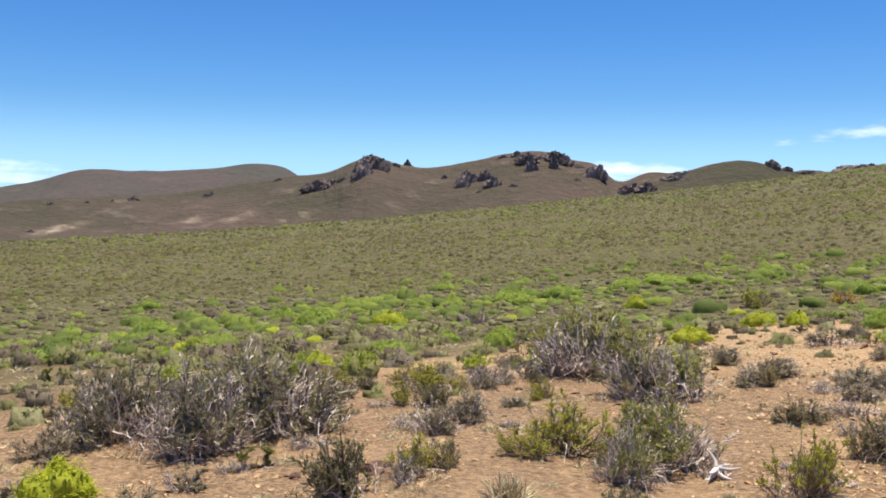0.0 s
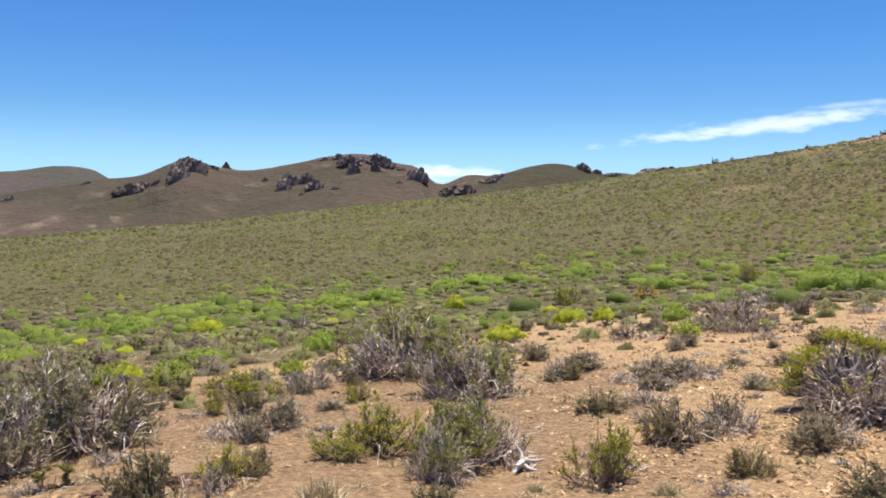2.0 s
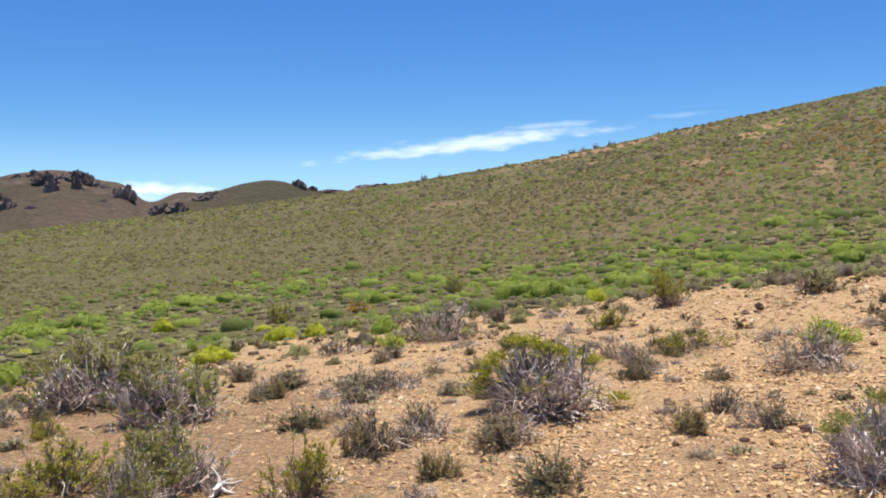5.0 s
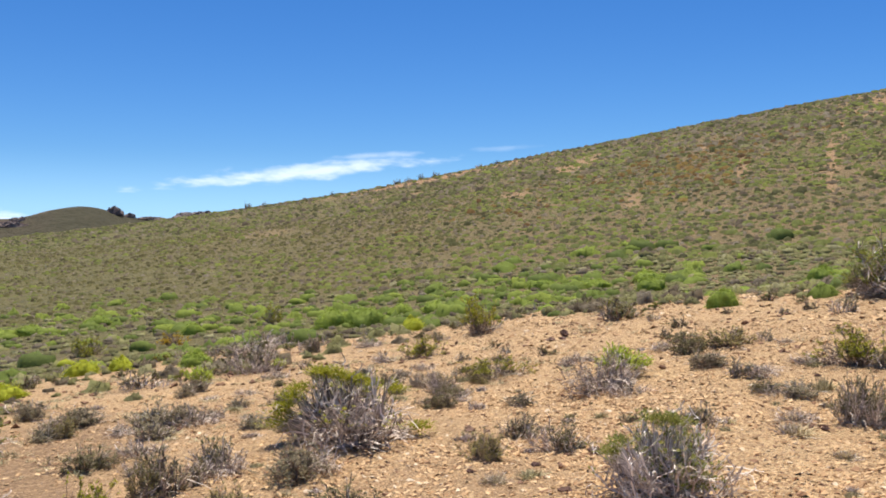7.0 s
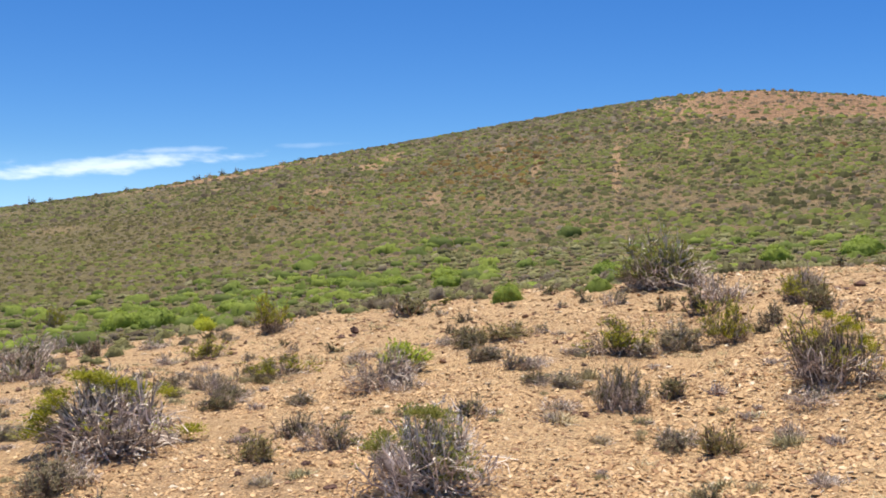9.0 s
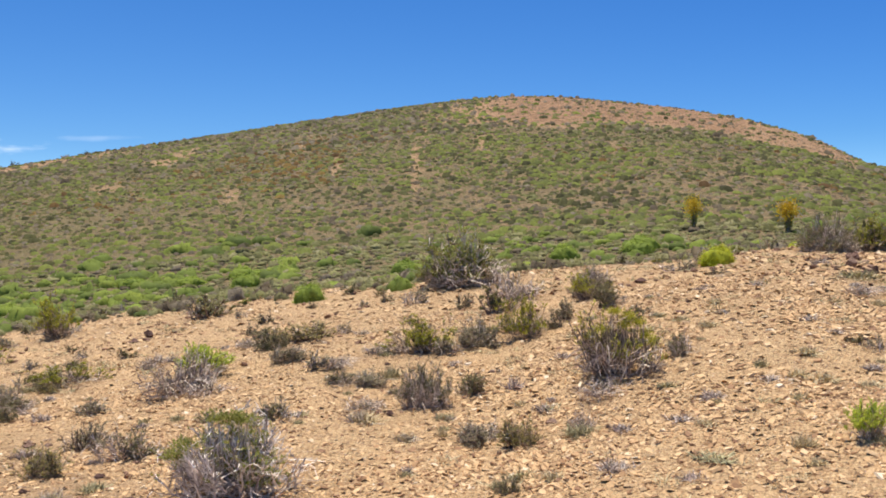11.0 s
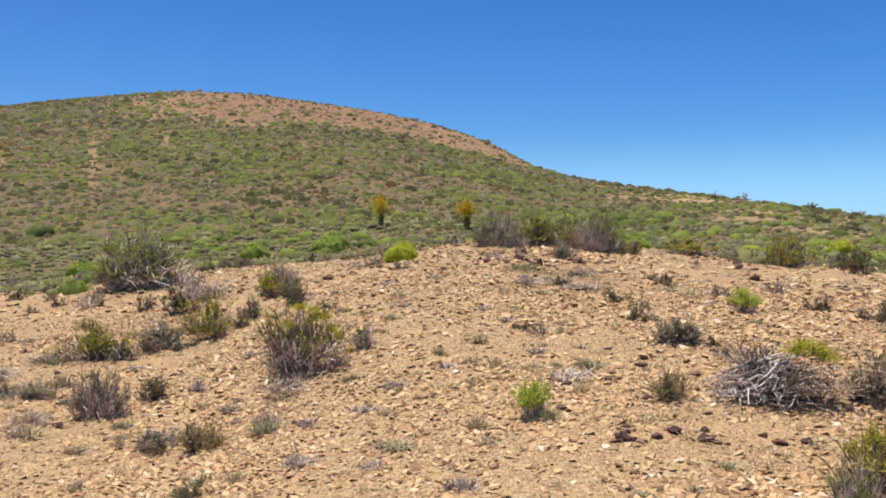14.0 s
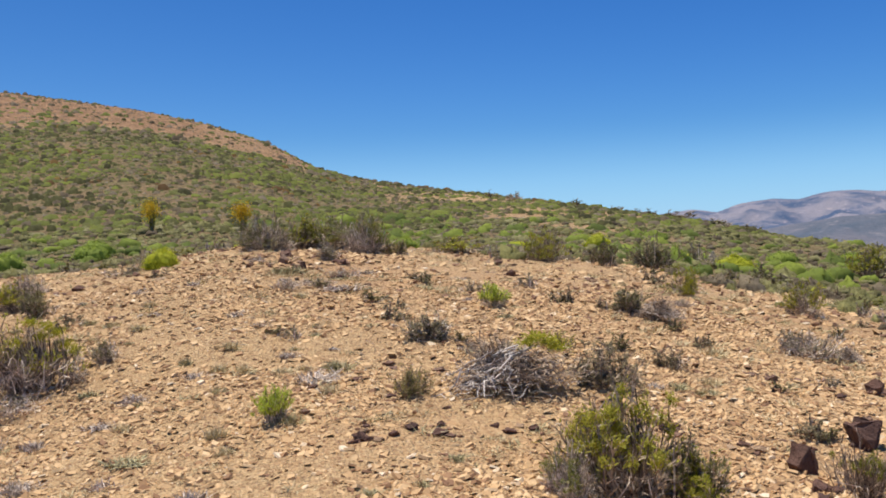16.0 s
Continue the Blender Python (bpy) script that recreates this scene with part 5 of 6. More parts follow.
def gnarled_parts():
    """Thick bleached limbs that arch out of the crown and down to the soil, mostly to one side, over a dark tangle of fine twigs."""
    limb, tangle, green = Soup(), Soup(), Soup()
    c = 54
    a = np.where(rng.uniform(0, 1, c) < .75, rng.normal(3.5, .8, c), rng.uniform(0, 2 * np.pi, c))
    r1 = rng.uniform(.22, .58, c)
    p0 = np.stack([rng.normal(.06, .1, c), rng.normal(0, .1, c), rng.uniform(.12, .8, c)], 1)
    p2 = np.stack([r1 * np.cos(a), r1 * np.sin(a), rng.uniform(.0, .2, c)], 1)
    p1 = (p0 * .5 + p2 * .5) + np.stack([rng.normal(0, .05, c), rng.normal(0, .05, c), rng.uniform(.05, .25, c)], 1)
    u = np.linspace(0, 1, 14)[None, :, None]
    path = p0[:, None] * (1 - u) ** 2 + 2 * p1[:, None] * u * (1 - u) + p2[:, None] * u ** 2
    phase, pace = rng.uniform(0, 6.28, (c, 1, 3)), rng.uniform(9, 24, (c, 1, 3))
    path = path + np.array([.03, .03, .045]) * np.sin(pace * u + phase) * np.sqrt(u) + np.cumsum(rng.normal(0, .011, (c, 14, 3)), axis=1)
    path[..., 2] = np.maximum(path[..., 2], .01)
    limb.tubes(path, np.linspace(.0115, .0035, 14)[None] * rng.uniform(.35, 1.35, (c, 1)), 4)
    side = path[rng.integers(0, c, 230), rng.integers(4, 14, 230)]
    out = sway(side, spread(230, 60, 150), rng.uniform(.05, .16, 230), 5, .55, -.16)
    out[..., 2] = np.maximum(out[..., 2], .006)
    limb.tubes(out, np.linspace(.0062, .0022, 5)[None] * rng.uniform(.6, 1.3, (230, 1)), 3)
    twigs = 1100
    start = rng.normal(0, 1, (twigs, 3)) * np.array([.19, .17, .15]) + np.array([.08, .06, .28])
    fine = sway(start, spread(twigs, 5, 105), rng.uniform(.08, .26, twigs), 4, .4, .0)
    fine[..., 2] = np.maximum(fine[..., 2], .0)
    tangle.tubes(fine, np.linspace(.0055, .002, 4)[None] * np.ones((twigs, 1)), 3)
    start = rng.normal(0, 1, (130, 3)) * np.array([.07, .08, .1]) + np.array([-.12, .12, .5])
    tangle.tubes(sway(start, spread(130, 0, 40), rng.uniform(.2, .5, 130), 4, .25, .03), np.linspace(.005, .0018, 4)[None] * np.ones((130, 1)), 3)
    for spot in ((.22, 0, .9), (.3, .05, .8), (.16, 0, .8), (.38, 0, .7)):
        at = np.array(spot) + rng.normal(0, .045, (150, 3))
        green.blades(at, at - np.array(spot) + np.array([0, 0, .08]), .05, .018, False, np.tile([0, 0, 1.0], (150, 1)))
    return limb, tangle, green


def gnarled_shrub(leafy_top):
    limb, tangle, green = gnarled_parts()
    parts = [("limb_mass", limb.mesh("limb_mass", STEM_BLEACHED, True), "bleached twisted limbs"), ("twig_tangle", tangle.mesh("twig_tangle", STEM_DARK), "dark fine twigs")]
    if leafy_top:
        parts.append(("foliage", green.mesh("foliage", LEAF_GREEN), "few yellow-green leaves"))
    return thing("dead_shrub", "dead shrub of twisted silver-grey branches on stony soil", "dead shrub", "dead shrubs", parts)


stand_one(gnarled_shrub(True), (8.89, -3.45, 1.22, .54), -98)
plant_out([gnarled_shrub(False)], GNARLED_WOOD[1:], widen=.95)


def dead_branch():
    """A bleached forked branch lying on the soil."""
    wood = Soup()
    start = np.array([(0, 0, .3), (.05, 0, .34), (-.04, .02, .3), (.02, .05, .36), (0, -.04, .32), (.03, .03, .3)])
    way = np.array([(-.7, -.3, -.2), (.8, -.2, .1), (.3, -.7, -.25), (.1, .3, .6), (-.3, -.6, .3), (.6, .3, .35)])
    path = sway(start, way, np.array([.6, .55, .5, .55, .5, .45]), 7, .24, -.04)
    path[..., 2] = np.maximum(path[..., 2], .04)
    wood.tubes(path, np.linspace(.085, .03, 7)[None] * np.array([[1], [.8], [1], [.7], [.9], [.6]]), 6)
    return tagged(new("dead_branch", wood.mesh("dead_branch", STEM_WHITE, True)), "bleached white forked branch lying on soil", "dead branch")


stand_one(dead_branch(), (2.45, 6.45, .34, .26), 0)


# ---- more small plants among the stones ----
def sow(count, az0, az1, r0, r1, wide, tall, patch):
    a = np.radians(rng.uniform(az0, az1, count * 4))
    r = np.sqrt(rng.uniform(r0 * r0, r1 * r1, count * 4))
    x, y = OX + r * np.sin(a), OY + r * np.cos(a)
    i = np.flatnonzero(rough(x, y, 3.0, patch) > .02)[:count]
    w = rng.uniform(*wide, len(i))
    return [(float(x[k]), float(y[k]), float(v), float(v * rng.uniform(*tall))) for k, v in zip(i, w)]


plant_out(low_light, sow(70, 14, 125, 9, 22, (.22, .5), (.4, .6), 5))
plant_out(low, sow(26, -24, 20, 6.2, 12, (.25, .55), (.42, .65), 6))
plant_out(low, sow(34, 14, 50, 8, 16, (.25, .55), (.4, .6), 12))
plant_out(sprawls, sow(34, -20, 115, 6.5, 18, (.25, .6), (.25, .42), 7))
plant_out(tufts, sow(190, -24, 125, 5.4, 15, (.09, .26), (.4, .65), 8))
plant_out(leafy, sow(12, -24, 24, 7, 13, (.3, .55), (.5, .7), 9))
plant_out(bright, sow(9, -22, 40, 11, 22, (.3, .6), (.5, .7), 10))
CREST_SHRUBS = [(21.0, -.85, 1.05, .85), (21.5, -1.6, 1.1, .85), (21.6, -2.3, 1.3, .8), (20.9, -2.95, .65, .95), (21.2, -6.9, 1.0, .8), (21.0, -8.4, .6, .6), (23.0, -10.3, 1.05, .85), (22.3, -5.2, 1.3, .45)]
plant_out([dense[2], leafy[0], grey[2], dense[2], leafy[1], low[1]], CREST_SHRUBS, widen=1.2)
plant_out(low, [(17.9, -2.05, .4, .4), (13.1, -6.0, .58, .38), (19.6, 1.3, .85, .4), (15.3, 2.6, .75, .48), (20.6, -1.1, .6, .4), (20.3, -3.6, .6, .35)], widen=1.15)


# ---- bushes that stand against the sky along the crest ----
SKYLINE_BUSHES = [(79.2, 133.7, 1.72, 1.33), (86.2, 139.3, 1.27, 0.84), (99.2, 137.3, 1.51, 0.86), (110.3, 132.0, 1.92, 1.07), (110.5, 129.7, 1.51, 1.06), (113.0, 128.7, 1.9, 1.17), (117.7, 130.2, 1.95, 1.29), (122.6, 123.2, 1.93, 0.78), (122.7, 118.6, 1.71, 0.77), (89.5, -19.7, 2.23, 0.81), (83.6, -20.7, 1.89, 0.87), (72.2, -23.1, 1.5, 0.6), (67.6, -24.7, 1.43, 0.42), (63.3, -24.9, 1.19, 0.48), (59.3, -24.3, 0.84, 0.52), (58.5, -25.6, 2.52, 0.66), (51.5, -25.5, 1.64, 0.48), (50.3, -26.6, 1.86, 0.41)]
plant_out(low_light, SKYLINE_BUSHES)


# ---- single rocks ----
def rock_object(seed, flat, material, label):
    bm = angular(seed, flat, 12)
    bmesh.ops.triangulate(bm, faces=list(bm.faces))
    bmesh.ops.subdivide_edges(bm, edges=[e for e in bm.edges if e.calc_length() > .2], cuts=2)
    for v in bm.verts:      # broken faces
        v.co += v.co.normalized() * .09 * noise.cell(v.co * 4.3 + Vector((seed, 0, 0))) * .6 + v.co.normalized() * .06 * noise.noise(v.co * 5 + Vector((0, seed, 0)))
    me = bpy.data.meshes.new("rock")
    bm.to_mesh(me)
    bm.free()
    me.materials.append(material)
    return tagged(new("rock", me), label, "rock", "loose rocks")


rocks = [rock_object(s, f, m, l) for s, f, m, l in ((1, .8, ROCK_DARK, "dark angular rock lying on stony soil"), (2, .65, ROCK_DARK, "dark angular rock lying on stony soil"),
                                                     (3, .75, ROCK_DARK, "dark reddish angular rock half sunk in soil"), (6, .6, ROCK_TAN, "tan angular rock lying on stony soil"),
                                                     (8, .9, ROCK_DARK, "dark reddish angular rock half sunk in soil"))]
stand_one(rock_object(11, 1.0, ROCK_DARK, "large dark maroon rock standing on stony soil"), (7.31, -5.41, .28, .42), 30, .1)
stand_one(rock_object(14, .9, ROCK_DARK, "large dark rock beside a shrub on stony soil"), (7.96, -6.37, .42, .52), 75, .1)
broken = []
for x, y, wide, high in ROCKS:      # most rocks lie in small broken heaps
    core = wide * (.3 if wide > .5 else .55)
    broken.append((x, y, core, min(high, (1.5 if high > .19 else .7) * core)))
    for _ in range(9 if wide > .5 else 6 if wide > .2 else 3):
        s = rng.uniform(.18, .46) * (.6 if wide > .5 else 1)
        broken.append((x + rng.normal(0, wide * .42), y + rng.normal(0, wide * .42), wide * s, min(1.3 * high, .62 * wide) * s * rng.uniform(.7, 1.1)))
SMALL = [b for b in broken if b[2] < .075]
plant_out(rocks, [b for b in broken if b[2] >= .075], .06, 1.4)


# ---- what covers the slopes: far shrubs, grass and gravel ----
def scatter(az0, az1, r0, r1, count):
    a = rng.uniform(az0, az1, count)
    r = np.sqrt(rng.uniform(r0 * r0, r1 * r1, count))
    x, y = polar(a, r)
    return a, r, x, y


def clump_templates(kinds, rings, segs, blades, size, rag, heart=.96, slim=.5, lumpy=0.0):
    """Low shrubs for the slopes: an uneven heart under a coat of leaf sprays."""
    out = []
    for _ in range(kinds):
        s = Soup()
        shift = rng.uniform(0, 6, 4)

        def swell(p):
            return 1 + lumpy * (np.sin(p[:, 0] * 9 + shift[0]) * np.sin(p[:, 1] * 9 + shift[1]) + .6 * np.sin(p[:, 0] * 17 + shift[2]) * np.sin(p[:, 1] * 15 + shift[3]))

        v, f, cap = dome(rings, segs, rag, round_top=1.1)
        s.raw(v * heart * swell(v)[:, None], f)
        s.t.append(cap)
        n = spread(blades, 0, 92)
        at = n * np.array([.5, .5, 1.0]) * rng.uniform(.85, 1.0, (blades, 1))
        at[:, 2] = np.clip(at[:, 2], 0, 2) ** 1.1
        at *= heart * swell(at)[:, None]
        s.blades(at, n + rng.normal(0, .45, (blades, 3)), rng.uniform(.6, 1.4, blades) * size, size * slim, False, n + np.array([0, 0, .6]))
        out.append((np.concatenate(s.v), np.concatenate(s.q), np.concatenate(s.t)))
    return out


def strew(name, label, category, material, templates, x, y, wide, high, smooth=False):
    """One mesh of many clumps: a shape from the templates at each place."""
    z = land(x, y) - .04 * high
    turn = rng.uniform(0, 2 * np.pi, len(x))
    which = rng.integers(0, len(templates), len(x))
    V, Q, T, n = [], [], [], 0
    for k, (v, q, t) in enumerate(templates):
        i = np.flatnonzero(which == k)
        if not len(i):
            continue
        c, s = np.cos(turn[i])[:, None], np.sin(turn[i])[:, None]
        px = (v[None, :, 0] * c - v[None, :, 1] * s) * wide[i, None] + x[i, None]
        py = (v[None, :, 0] * s + v[None, :, 1] * c) * wide[i, None] + y[i, None]
        pz = v[None, :, 2] * high[i, None] + z[i, None]
        V.append(np.stack([px, py, pz], -1).reshape(-1, 3))
        base = (np.arange(len(i)) * len(v) + n)[:, None, None]
        Q.append((q[None] + base).reshape(-1, 4))
        if len(t):
            T.append((t[None] + base).reshape(-1, 3))
        n += len(i) * len(v)
    faces = [np.concatenate(Q)] + ([np.concatenate(T)] if T else [])
    ob = new(name, mesh_of(name, np.concatenate(V), faces, material, smooth))
    return tagged(ob, label, category, kind="stuff")


def cover(name, label, material, templates, az0, az1, r0, r1, count, wide, tall, keep, category="shrubs"):
    a, r, x, y = scatter(az0, az1, r0, r1, count)
    crest = bend(a, CREST[:, 0], CREST[:, 1])
    ok = (rng.uniform(0, 1, count) < keep(x, y, r, a)) & (r < crest * 1.08)
    x, y, r, a = x[ok], y[ok], r[ok], a[ok]
    w = rng.uniform(*wide, len(x)) * np.minimum(rng.lognormal(0, .36, len(x)), 1.6) * np.where(r > 48, np.interp(a, [15, 60], [.85, 1.4]), 1)      # the hill's own side bears larger shrubs
    return strew(name, label, category, material, templates, x, y, w, w * rng.uniform(*tall, len(x)), True)


MID_DULL = leaf_material("slope_shrubs", ((0.0, (0.09, 0.086, 0.038)), (0.35, (0.15, 0.147, 0.055)), (0.7, (0.235, 0.245, 0.075)), (1.0, (0.34, 0.32, 0.14))), 0.9, 0.0)
MID_PLAIN = leaf_material("plain_shrubs", ((0.0, (0.10, 0.086, 0.036)), (0.35, (0.148, 0.13, 0.048)), (0.7, (0.20, 0.182, 0.06)), (1.0, (0.26, 0.225, 0.09))), 0.9, 0.0)
MID_DARK = leaf_material("slope_dark_shrubs", ((0.0, (0.075, 0.072, 0.03)), (0.5, (0.115, 0.112, 0.04)), (1.0, (0.17, 0.166, 0.058))), 0.9, 0.0)
MID_OLIVE = leaf_material("near_scrub", ((0.0, (0.195, 0.18, 0.084)), (0.35, (0.28, 0.262, 0.108)), (0.7, (0.365, 0.352, 0.132)), (1.0, (0.46, 0.42, 0.225))), 0.9, 0.0)
MID_GREEN = leaf_material("slope_green_shrubs", ((0.0, (0.15, 0.192, 0.046)), (0.5, (0.24, 0.305, 0.054)), (1.0, (0.37, 0.435, 0.068))), 0.85, 0.0)
MID_FRESH = leaf_material("slope_fresh_shrubs", ((0.0, (0.155, 0.172, 0.046)), (0.5, (0.22, 0.245, 0.053)), (1.0, (0.30, 0.335, 0.062))), 0.85, 0.0)
MID_DRY = leaf_material("slope_dry_shrubs", ((0.0, (0.15, 0.115, 0.075)), (0.5, (0.24, 0.19, 0.12)), (1.0, (0.36, 0.30, 0.21))), 0.9, 0.0)
MID_RUST = leaf_material("slope_rusty_shrubs", ((0.0, (0.15, 0.085, 0.035)), (0.5, (0.25, 0.145, 0.045)), (1.0, (0.34, 0.23, 0.06))), 0.9, 0.0)
twiggy_t = clump_templates(8, 4, 9, 170, .14, .16, .7, .26, .34)
close_t = clump_templates(8, 5, 11, 230, .1, .03, .84, .34, .22)
soft_t = clump_templates(8, 4, 9, 54, .12, .09, .9, .3, .28)
near_t = clump_templates(8, 3, 7, 18, .2, .15, .84, .4, .3)
mid_t = clump_templates(8, 2, 4, 0, .2, .15)
far_t = clump_templates(6, 2, 4, 0, .2, .13)


BAND_AZ = [-40, -21, -15, -7, 0, 10, 17, 26, 32, 37, 46, 54, 59, 65, 79, 86, 98, 116, 140]      # the damp swale behind the knoll, by bearing
BAND_R = [22, 26, 33, 38, 41, 46, 49, 50, 45, 42, 43, 41, 37, 41, 43, 40, 46, 40, 40]


def green_zone(x, y, r, a):
    """Cushion shrubs crowd the damp swale and thin out uphill."""
    off = (r - np.interp(a, BAND_AZ, BAND_R)) / np.where(r < np.interp(a, BAND_AZ, BAND_R), 9, 6)
    return np.clip(.03 + .35 * rough(x, y, 9, 91) + np.exp(-off ** 2) * (np.interp(a, [30, 55], [.62, .52]) + 1.5 * rough(x, y, 4.5, 93)), .02, 1) * np.maximum(1 - bareness(x, y), .25 * mixed(x, y))


# single shrubs along the near edge of the scrub
def light_shrub(kind, material, stem, stems, twigs, leaves, size, label, category):
    return shrub_thing(kind, label, kind.replace("_", " ") + "s at the scrub's edge", stem, material, shrub(4, stems, twigs, leaves, size, 0, .1, .3, .018), ("", "", ""))


def light_cushion(material, label):
    h, g = cushion(900, .05, 5)
    return thing("scrub_cushion", label, "cushion plant", "cushion plants at the scrub's edge", [("heart", h.mesh("heart", material, True), ""), ("leaf_cover", g.mesh("leaf_cover", material), "")])


edge_kinds = [
    ([light_shrub("scrub_bush", LEAF_DUSK, STEM_DARK, 12, 130, 700, .07, "dull olive bush in the scrub", "shrub"), light_shrub("scrub_bush", LEAF_GREY, STEM_PALE, 14, 150, 560, .07, "grey twiggy bush in the scrub", "shrub"),
      light_shrub("scrub_bush", LEAF_OLIVE, STEM_DARK, 12, 130, 700, .07, "low olive-green bush in the scrub", "shrub")], 240, 7.5, 30, (.28, .65), (.35, .55)),
    ([light_cushion(LEAF_CUSHION, "bright green cushion plant in the scrub"), light_cushion(LEAF_YELLOW, "yellow-green cushion plant in the scrub"), light_cushion(LEAF_CUSHION, "bright green cushion plant in the scrub")], 64, 15, 34, (.4, .95), (.28, .4))]
for kinds, want, r0, r1, wide, tall in edge_kinds:
    a, r, x, y = scatter(-40, 132, r0, r1, want * 6)
    ok = np.flatnonzero(rng.uniform(0, 1, len(x)) < np.maximum((1 - bareness(x, y)) * .6, mixed(x, y)) * (1 if kinds is edge_kinds[0][0] else np.exp(-((r - np.interp(a, BAND_AZ, BAND_R)) / 12) ** 2)))[:want]
    w = rng.uniform(*wide, len(ok))
    plant_out(kinds, [(float(x[i]), float(y[i]), float(w[k]), float(w[k] * rng.uniform(*tall))) for k, i in enumerate(ok)])

def open_ground(x, y):
    return np.maximum(1 - bareness(x, y), .75 * mixed(x, y))


strew_kinds = [
    ("slope_shrubs_close", MID_OLIVE, twiggy_t, 9, 27, 1700, (.22, .55), (.3, .5), lambda x, y, r, a: open_ground(x, y) * .9),
    ("green_shrubs_close", MID_GREEN, close_t, 11, 27, 1000, (.3, .7), (.28, .42), green_zone),
    ("dry_shrubs_close", MID_DRY, twiggy_t, 10, 27, 1000, (.25, .6), (.3, .5), lambda x, y, r, a: open_ground(x, y) * .9),
    ("slope_shrubs_near", MID_OLIVE, near_t, 27, 52, 15000, (.17, .45), (.26, .38), lambda x, y, r, a: open_ground(x, y) * np.interp(a, [35, 60], [.5, 1])),
    ("green_shrubs_near", MID_GREEN, soft_t, 27, 58, 5600, (.3, .85), (.26, .4), green_zone),
    ("dry_shrubs_near", MID_DRY, near_t, 27, 50, 3600, (.2, .45), (.28, .42), lambda x, y, r, a: open_ground(x, y) * .8),
    ("plain_shrubs_mid", MID_PLAIN, mid_t, 50, 105, 56000, (.16, .4), (.25, .36), lambda x, y, r, a: (1 - bareness(x, y)) ** 2 * np.interp(a, [8, 38, 50], [1, .75, 0]) * np.clip(.9 + 1.4 * rough(x, y, 5, 101), .15, 1)),
    ("slope_shrubs_mid", MID_DULL, mid_t, 50, 105, 60000, (.16, .4), (.25, .36), lambda x, y, r, a: (1 - bareness(x, y)) ** 2 * np.interp(a, [36, 50], [0, .62]) * np.clip(.85 + 1.5 * rough(x, y, 5, 101), .1, 1) + .03),
    ("dark_shrubs_mid", MID_DARK, mid_t, 45, 105, 17000, (.2, .5), (.3, .42), lambda x, y, r, a: (1 - bareness(x, y)) * np.interp(a, [30, 50, 70], [0, .35, .8]) * np.clip(.5 + 1.6 * rough(x, y, 7, 107), .05, 1)),
    ("dark_shrubs_far", MID_DARK, far_t, 105, 200, 14000, (.3, .7), (.3, .42), lambda x, y, r, a: (1 - bareness(x, y)) * np.interp(a, [30, 50, 70], [0, .35, .8]) * np.clip(.5 + 1.6 * rough(x, y, 9, 107), .05, 1)),
    ("dry_shrubs_summit", MID_DRY, mid_t, 70, 195, 60000, (.1, .26), (.3, .45), lambda x, y, r, a: np.clip(bareness(x, y) - .3, 0, 1) * np.clip(.5 + 2 * rough(x, y, 6, 109), .05, 1)),
    ("green_shrubs_mid", MID_FRESH, mid_t, 50, 105, 30000, (.2, .55), (.22, .33), lambda x, y, r, a: (1 - bareness(x, y)) * np.clip(.38 + 2.4 * rough(x, y, 9, 95), .08, 1) * np.interp(a, [8, 45], [.42, 1])),
    ("dry_shrubs_mid", MID_DRY, mid_t, 50, 105, 20000, (.16, .4), (.25, .36), lambda x, y, r, a: ((1 - bareness(x, y)) * .7 + .04) * np.interp(a, [8, 45], [.5, 1])),
    ("slope_shrubs_far", MID_DULL, far_t, 105, 210, 80000, (.27, .66), (.26, .38), lambda x, y, r, a: (1 - bareness(x, y)) ** 2 * np.interp(a, [8, 45], [1, .6]) * np.clip(.85 + 1.5 * rough(x, y, 8, 103), .1, 1) + .05),
    ("green_shrubs_far", MID_FRESH, far_t, 105, 210, 34000, (.32, .8), (.24, .36), lambda x, y, r, a: (1 - bareness(x, y)) * np.clip(.3 + 2.4 * rough(x, y, 14, 95), .05, 1) * np.interp(a, [8, 45], [.5, .85])),
    ("dry_shrubs_far", MID_DRY, far_t, 105, 210, 24000, (.32, .75), (.28, .42), lambda x, y, r, a: ((1 - bareness(x, y)) * .7 + .03) * np.interp(a, [8, 45], [.5, 1])),
    ("rusty_shrubs", MID_RUST, mid_t, 62, 150, 26000, (.25, .6), (.28, .42), lambda x, y, r, a: (1 - bareness(x, y)) * np.clip(1.3 * np.exp(-((a - 57) / 4.5) ** 2 - ((r - 100) / 20) ** 2) + .7 * rough(x, y, 12, 97) - .12, 0, 1) * np.clip((a - 30) / 15, 0, 1))]
labels = {"plain": "dull olive shrubs covering the plain", "dark": "dark olive bushes on the hill", "slope": "dull olive shrubs covering the slope", "green": "fresh green cushion shrubs across the slope", "dry": "dry brown shrubs across the slope", "rusty": "rust-coloured dry shrubs in patches on the hill"}
for name, mat, tpl, r0, r1, count, wide, tall, keep in strew_kinds:
    cover(name, labels[name.split("_")[0]], mat, tpl, -45, 138, r0, r1, count, wide, tall, keep)


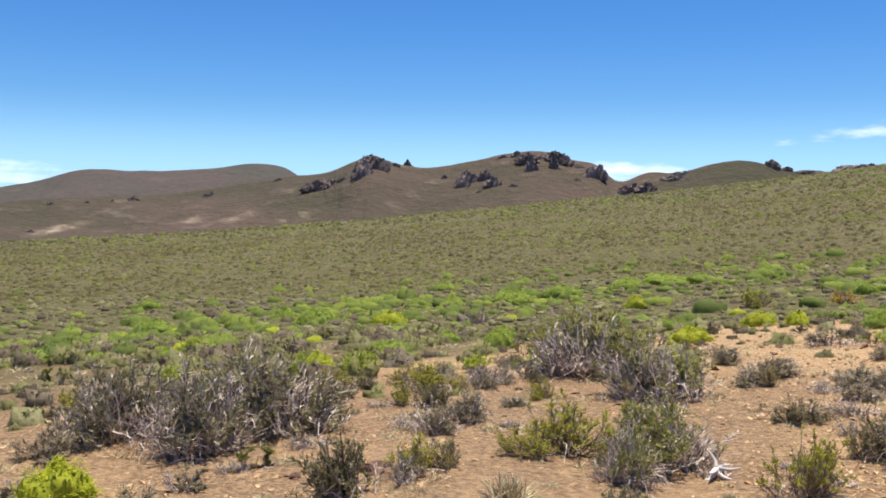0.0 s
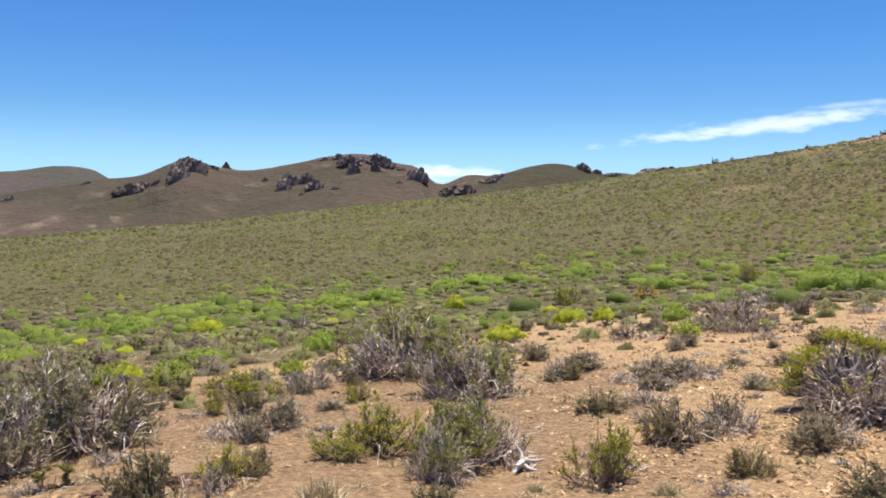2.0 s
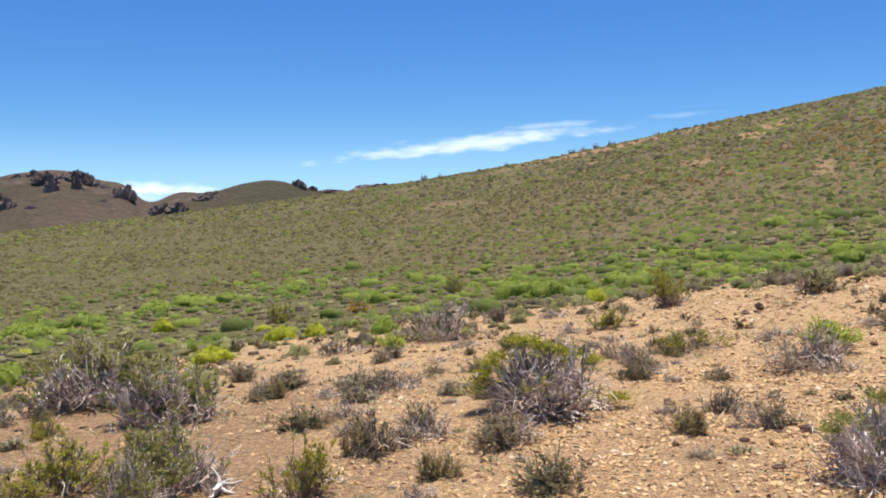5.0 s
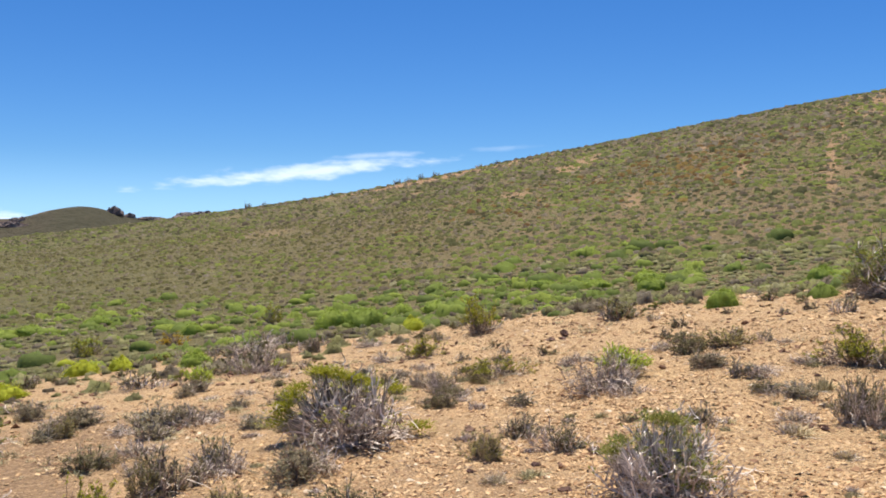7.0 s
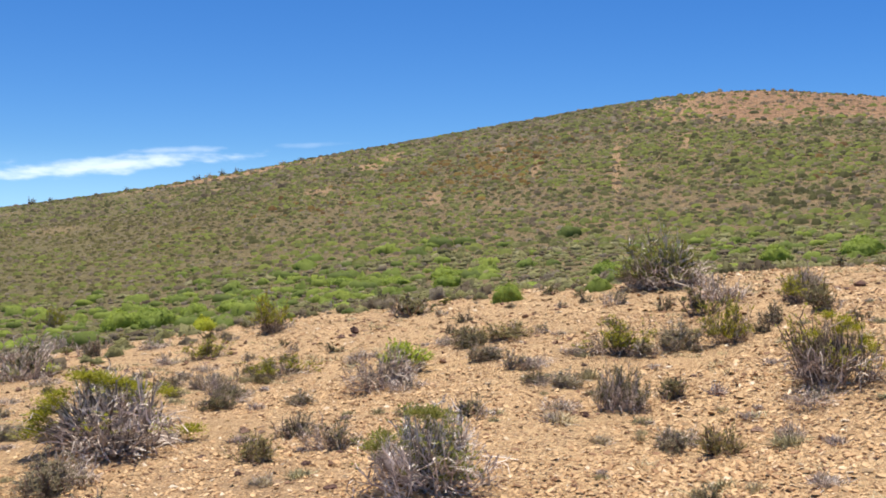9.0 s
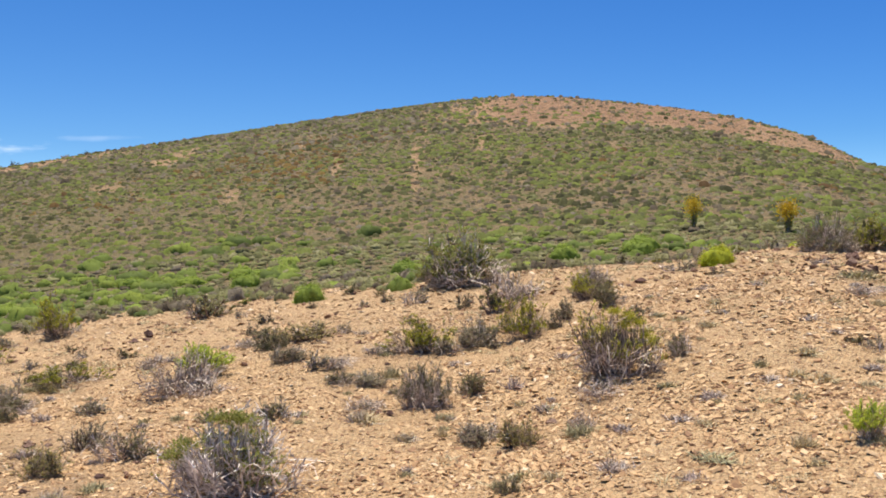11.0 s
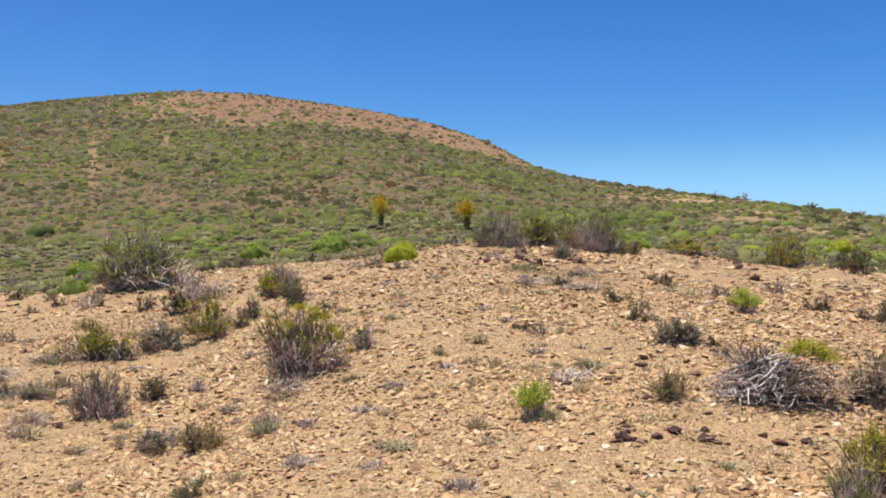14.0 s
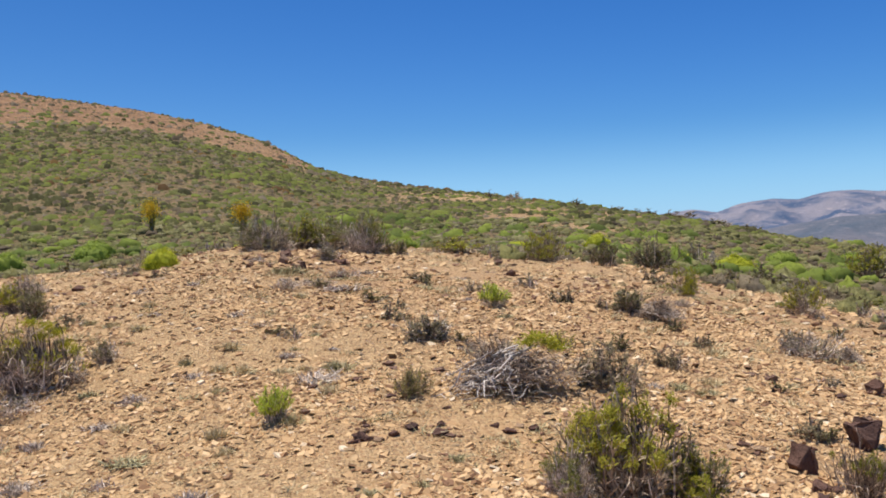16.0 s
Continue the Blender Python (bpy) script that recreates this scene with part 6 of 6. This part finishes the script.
# gravel and stone flakes on the bare knoll
def flake_templates(kinds):
    """Thin angular shards, each lying at its own tilt."""
    out = []
    for _ in range(kinds):
        c = int(rng.integers(3, 6))
        a = np.linspace(0, 2 * np.pi, c, endpoint=False) + rng.uniform(-.45, .45, c)
        rad = rng.uniform(.32, .6, c)
        flat = np.stack([rad * np.cos(a), rad * np.sin(a) * rng.uniform(.5, .9), np.zeros(c)], 1)
        thick = rng.uniform(.06, .2)
        v = np.concatenate([flat * 1.05, flat * rng.uniform(.82, .95) + np.array([0, 0, thick])])
        tilt = Euler((rng.normal(0, .34), rng.normal(0, .34), 0)).to_matrix()
        v = v @ np.array(tilt).T + np.array([0, 0, .02])
        j = np.arange(c)
        k = (j + 1) % c
        tri = np.stack([np.full(c - 2, c), c + np.arange(1, c - 1), c + np.arange(2, c)], 1)
        out.append((v, np.stack([j, k, c + k, c + j], 1), tri))
    return out


def grit_templates(kinds):
    """Small low chips with one high corner."""
    out = []
    for _ in range(kinds):
        c = int(rng.integers(3, 5))
        a = np.linspace(0, 2 * np.pi, c, endpoint=False) + rng.uniform(-.5, .5, c)
        foot = np.stack([.5 * np.cos(a), rng.uniform(.3, .5) * np.sin(a), rng.uniform(-.1, .06, c)], 1)
        top = np.array([[rng.normal(0, .16), rng.normal(0, .16), rng.uniform(.14, .34)]])
        j = np.arange(c)
        out.append((np.concatenate([foot, top]), np.zeros((0, 4), int), np.stack([j, (j + 1) % c, np.full(c, c)], 1)))
    return out


SINGLE = []


def gravel(name, label, count, r0, r1, size, power, az0=-35, az1=135):
    a, r, x, y = scatter(az0, az1, r0, r1, count)
    bare = bareness(x, y, 4.0)
    ok = (rng.uniform(0, 1, count) < bare * np.clip(.72 + 1.5 * rough(x, y, 1.5, 55), .12, 1) * np.interp(a, [14, 28, 50], [.06, .4, 1]))
    x, y = x[ok], y[ok]
    w = (size[0] + (size[1] - size[0]) * rng.uniform(0, 1, len(x)) ** power) * np.interp(a[ok], [40, 70, 95], [.82, 1, 1.2])
    if name == "gravel":      # the larger chips on the nearest stretch lie singly
        near = np.hypot(x - OX, y - OY)
        big = np.flatnonzero((w > .062) & (near > 5.0))
        big = big[np.argsort(near[big])][:300]
        SINGLE.extend(zip(x[big], y[big], w[big]))
        rest = np.ones(len(x), bool)
        rest[big] = False
        x, y, w = x[rest], y[rest], w[rest]
    strew(name, label, "stones", CHIPS, grit_templates(24) if "grit" in name else flake_templates(24), x, y, w, w)


gravel("gravel", "orange-tan flat stone chips strewn over soil", 95000, 4.3, 9.5, (.022, .105), 2.5)
gravel("gravel_beyond", "orange-tan flat stone chips strewn over soil", 105000, 9.5, 16, (.034, .125), 2.2)
gravel("grit", "fine orange-tan stone grit covering the soil", 100000, 4.6, 13, (.018, .05), 1.6)
gravel("gravel_underfoot", "orange-tan flat stone chips strewn over soil", 5000, 0.4, 4.3, (.03, .11), 2.0)
gravel("gravel_behind", "orange-tan flat stone chips strewn over soil", 5000, 0.4, 9.0, (.03, .11), 2.0, 135, 325)
gravel("gravel_far", "orange-tan stone chips strewn over the knoll", 44000, 16, 29, (.06, .2), 2.0)


# small dry tufts all over the bare soil
def blade_templates(kinds, blades):
    out = []
    for _ in range(kinds):
        s = Soup()
        start = np.concatenate([rng.normal(0, .3, (blades, 2)), np.full((blades, 1), -.05)], 1)
        s.blades(start, spread(blades, 5, 82), rng.uniform(.45, 1.1, blades), .05)
        out.append((np.concatenate(s.v), np.concatenate(s.q), np.zeros((0, 3), int)))
    return out


a, r, x, y = scatter(-35, 135, 4.0, 23, 4200)
ok = rng.uniform(0, 1, 4200) < np.clip(.35 + 1.6 * rough(x, y, 2.2, 47), .05, 1) * np.interp(a, [60, 95], [.7, 1])
x, y = x[ok], y[ok]
w = rng.uniform(.07, .22, len(x)) * np.interp(np.hypot(x, y), [9, 15], [1, 1.4])
half = len(x) // 2
strew("small_tufts", "tiny dry straw tufts dotted over stony soil", "tufts", TUFT_STRAW, blade_templates(6, 46), x[:half], y[:half], w[:half], w[:half] * .42)
strew("small_grey_tufts", "tiny grey-green tufts dotted over stony soil", "tufts", TUFT_SAGE, blade_templates(6, 42), x[half:], y[half:], w[half:], w[half:] * .42)


# broken dark stones, in loose patches on the knoll
def stone_templates(kinds):
    out = []
    for k in range(kinds):
        bm = angular(40 + k, rng.uniform(.4, .8), 8)
        bmesh.ops.triangulate(bm, faces=list(bm.faces))
        bm.verts.index_update()
        out.append((np.array([v.co[:] for v in bm.verts]), np.zeros((0, 4), int), np.array([[v.index for v in f.verts] for f in bm.faces])))
        bm.free()
    return out


a, r, x, y = scatter(-25, 128, 5.0, 23, 9000)
ok = (rng.uniform(0, 1, 9000) < np.clip((rough(x, y, 2.0, 77) - .1) * 3, .05, 1) * np.interp(a, [60, 95], [.7, 3.2])) & (bareness(x, y, 4.0) > .3)
x, y = x[ok], y[ok]
w = (.03 + .11 * rng.uniform(0, 1, len(x)) ** 2.6) * np.interp(np.hypot(x, y), [10, 16], [1, 1.35])
single = np.flatnonzero(w > .085)
single = single[np.argsort(np.hypot(x[single] - OX, y[single] - OY))][:80]
plant_out(rocks, [(float(x[i]), float(y[i]), float(w[i]), float(w[i] * .7)) for i in single], .12, 1.1)
rest = np.ones(len(w), bool)
rest[single] = False
x, y, w = (np.concatenate([v[rest], [b[k] for b in SMALL]]) for v, k in ((x, 0), (y, 1), (w, 2)))
strew("dark_stones", "broken dark reddish stones scattered over soil", "stones", ROCK_BROWN, stone_templates(8), x, y, w, w * .9)


# ---- single stone chips of the ground, nearest to where one stands ----
flakes = [mesh_of("stone_chip", v, [q, t], CHIP_PIECE) for v, q, t in flake_templates(16)]
for k, (px, py, wide) in enumerate(SINGLE):
    chip = new("stone_chip", flakes[k % 16])
    chip.parent = ground
    chip.matrix_basis = pose(px, py, ground_at(px, py) - .04 * wide, 0, 0, rng.uniform(0, 360))
    chip.scale = (wide, wide, wide)
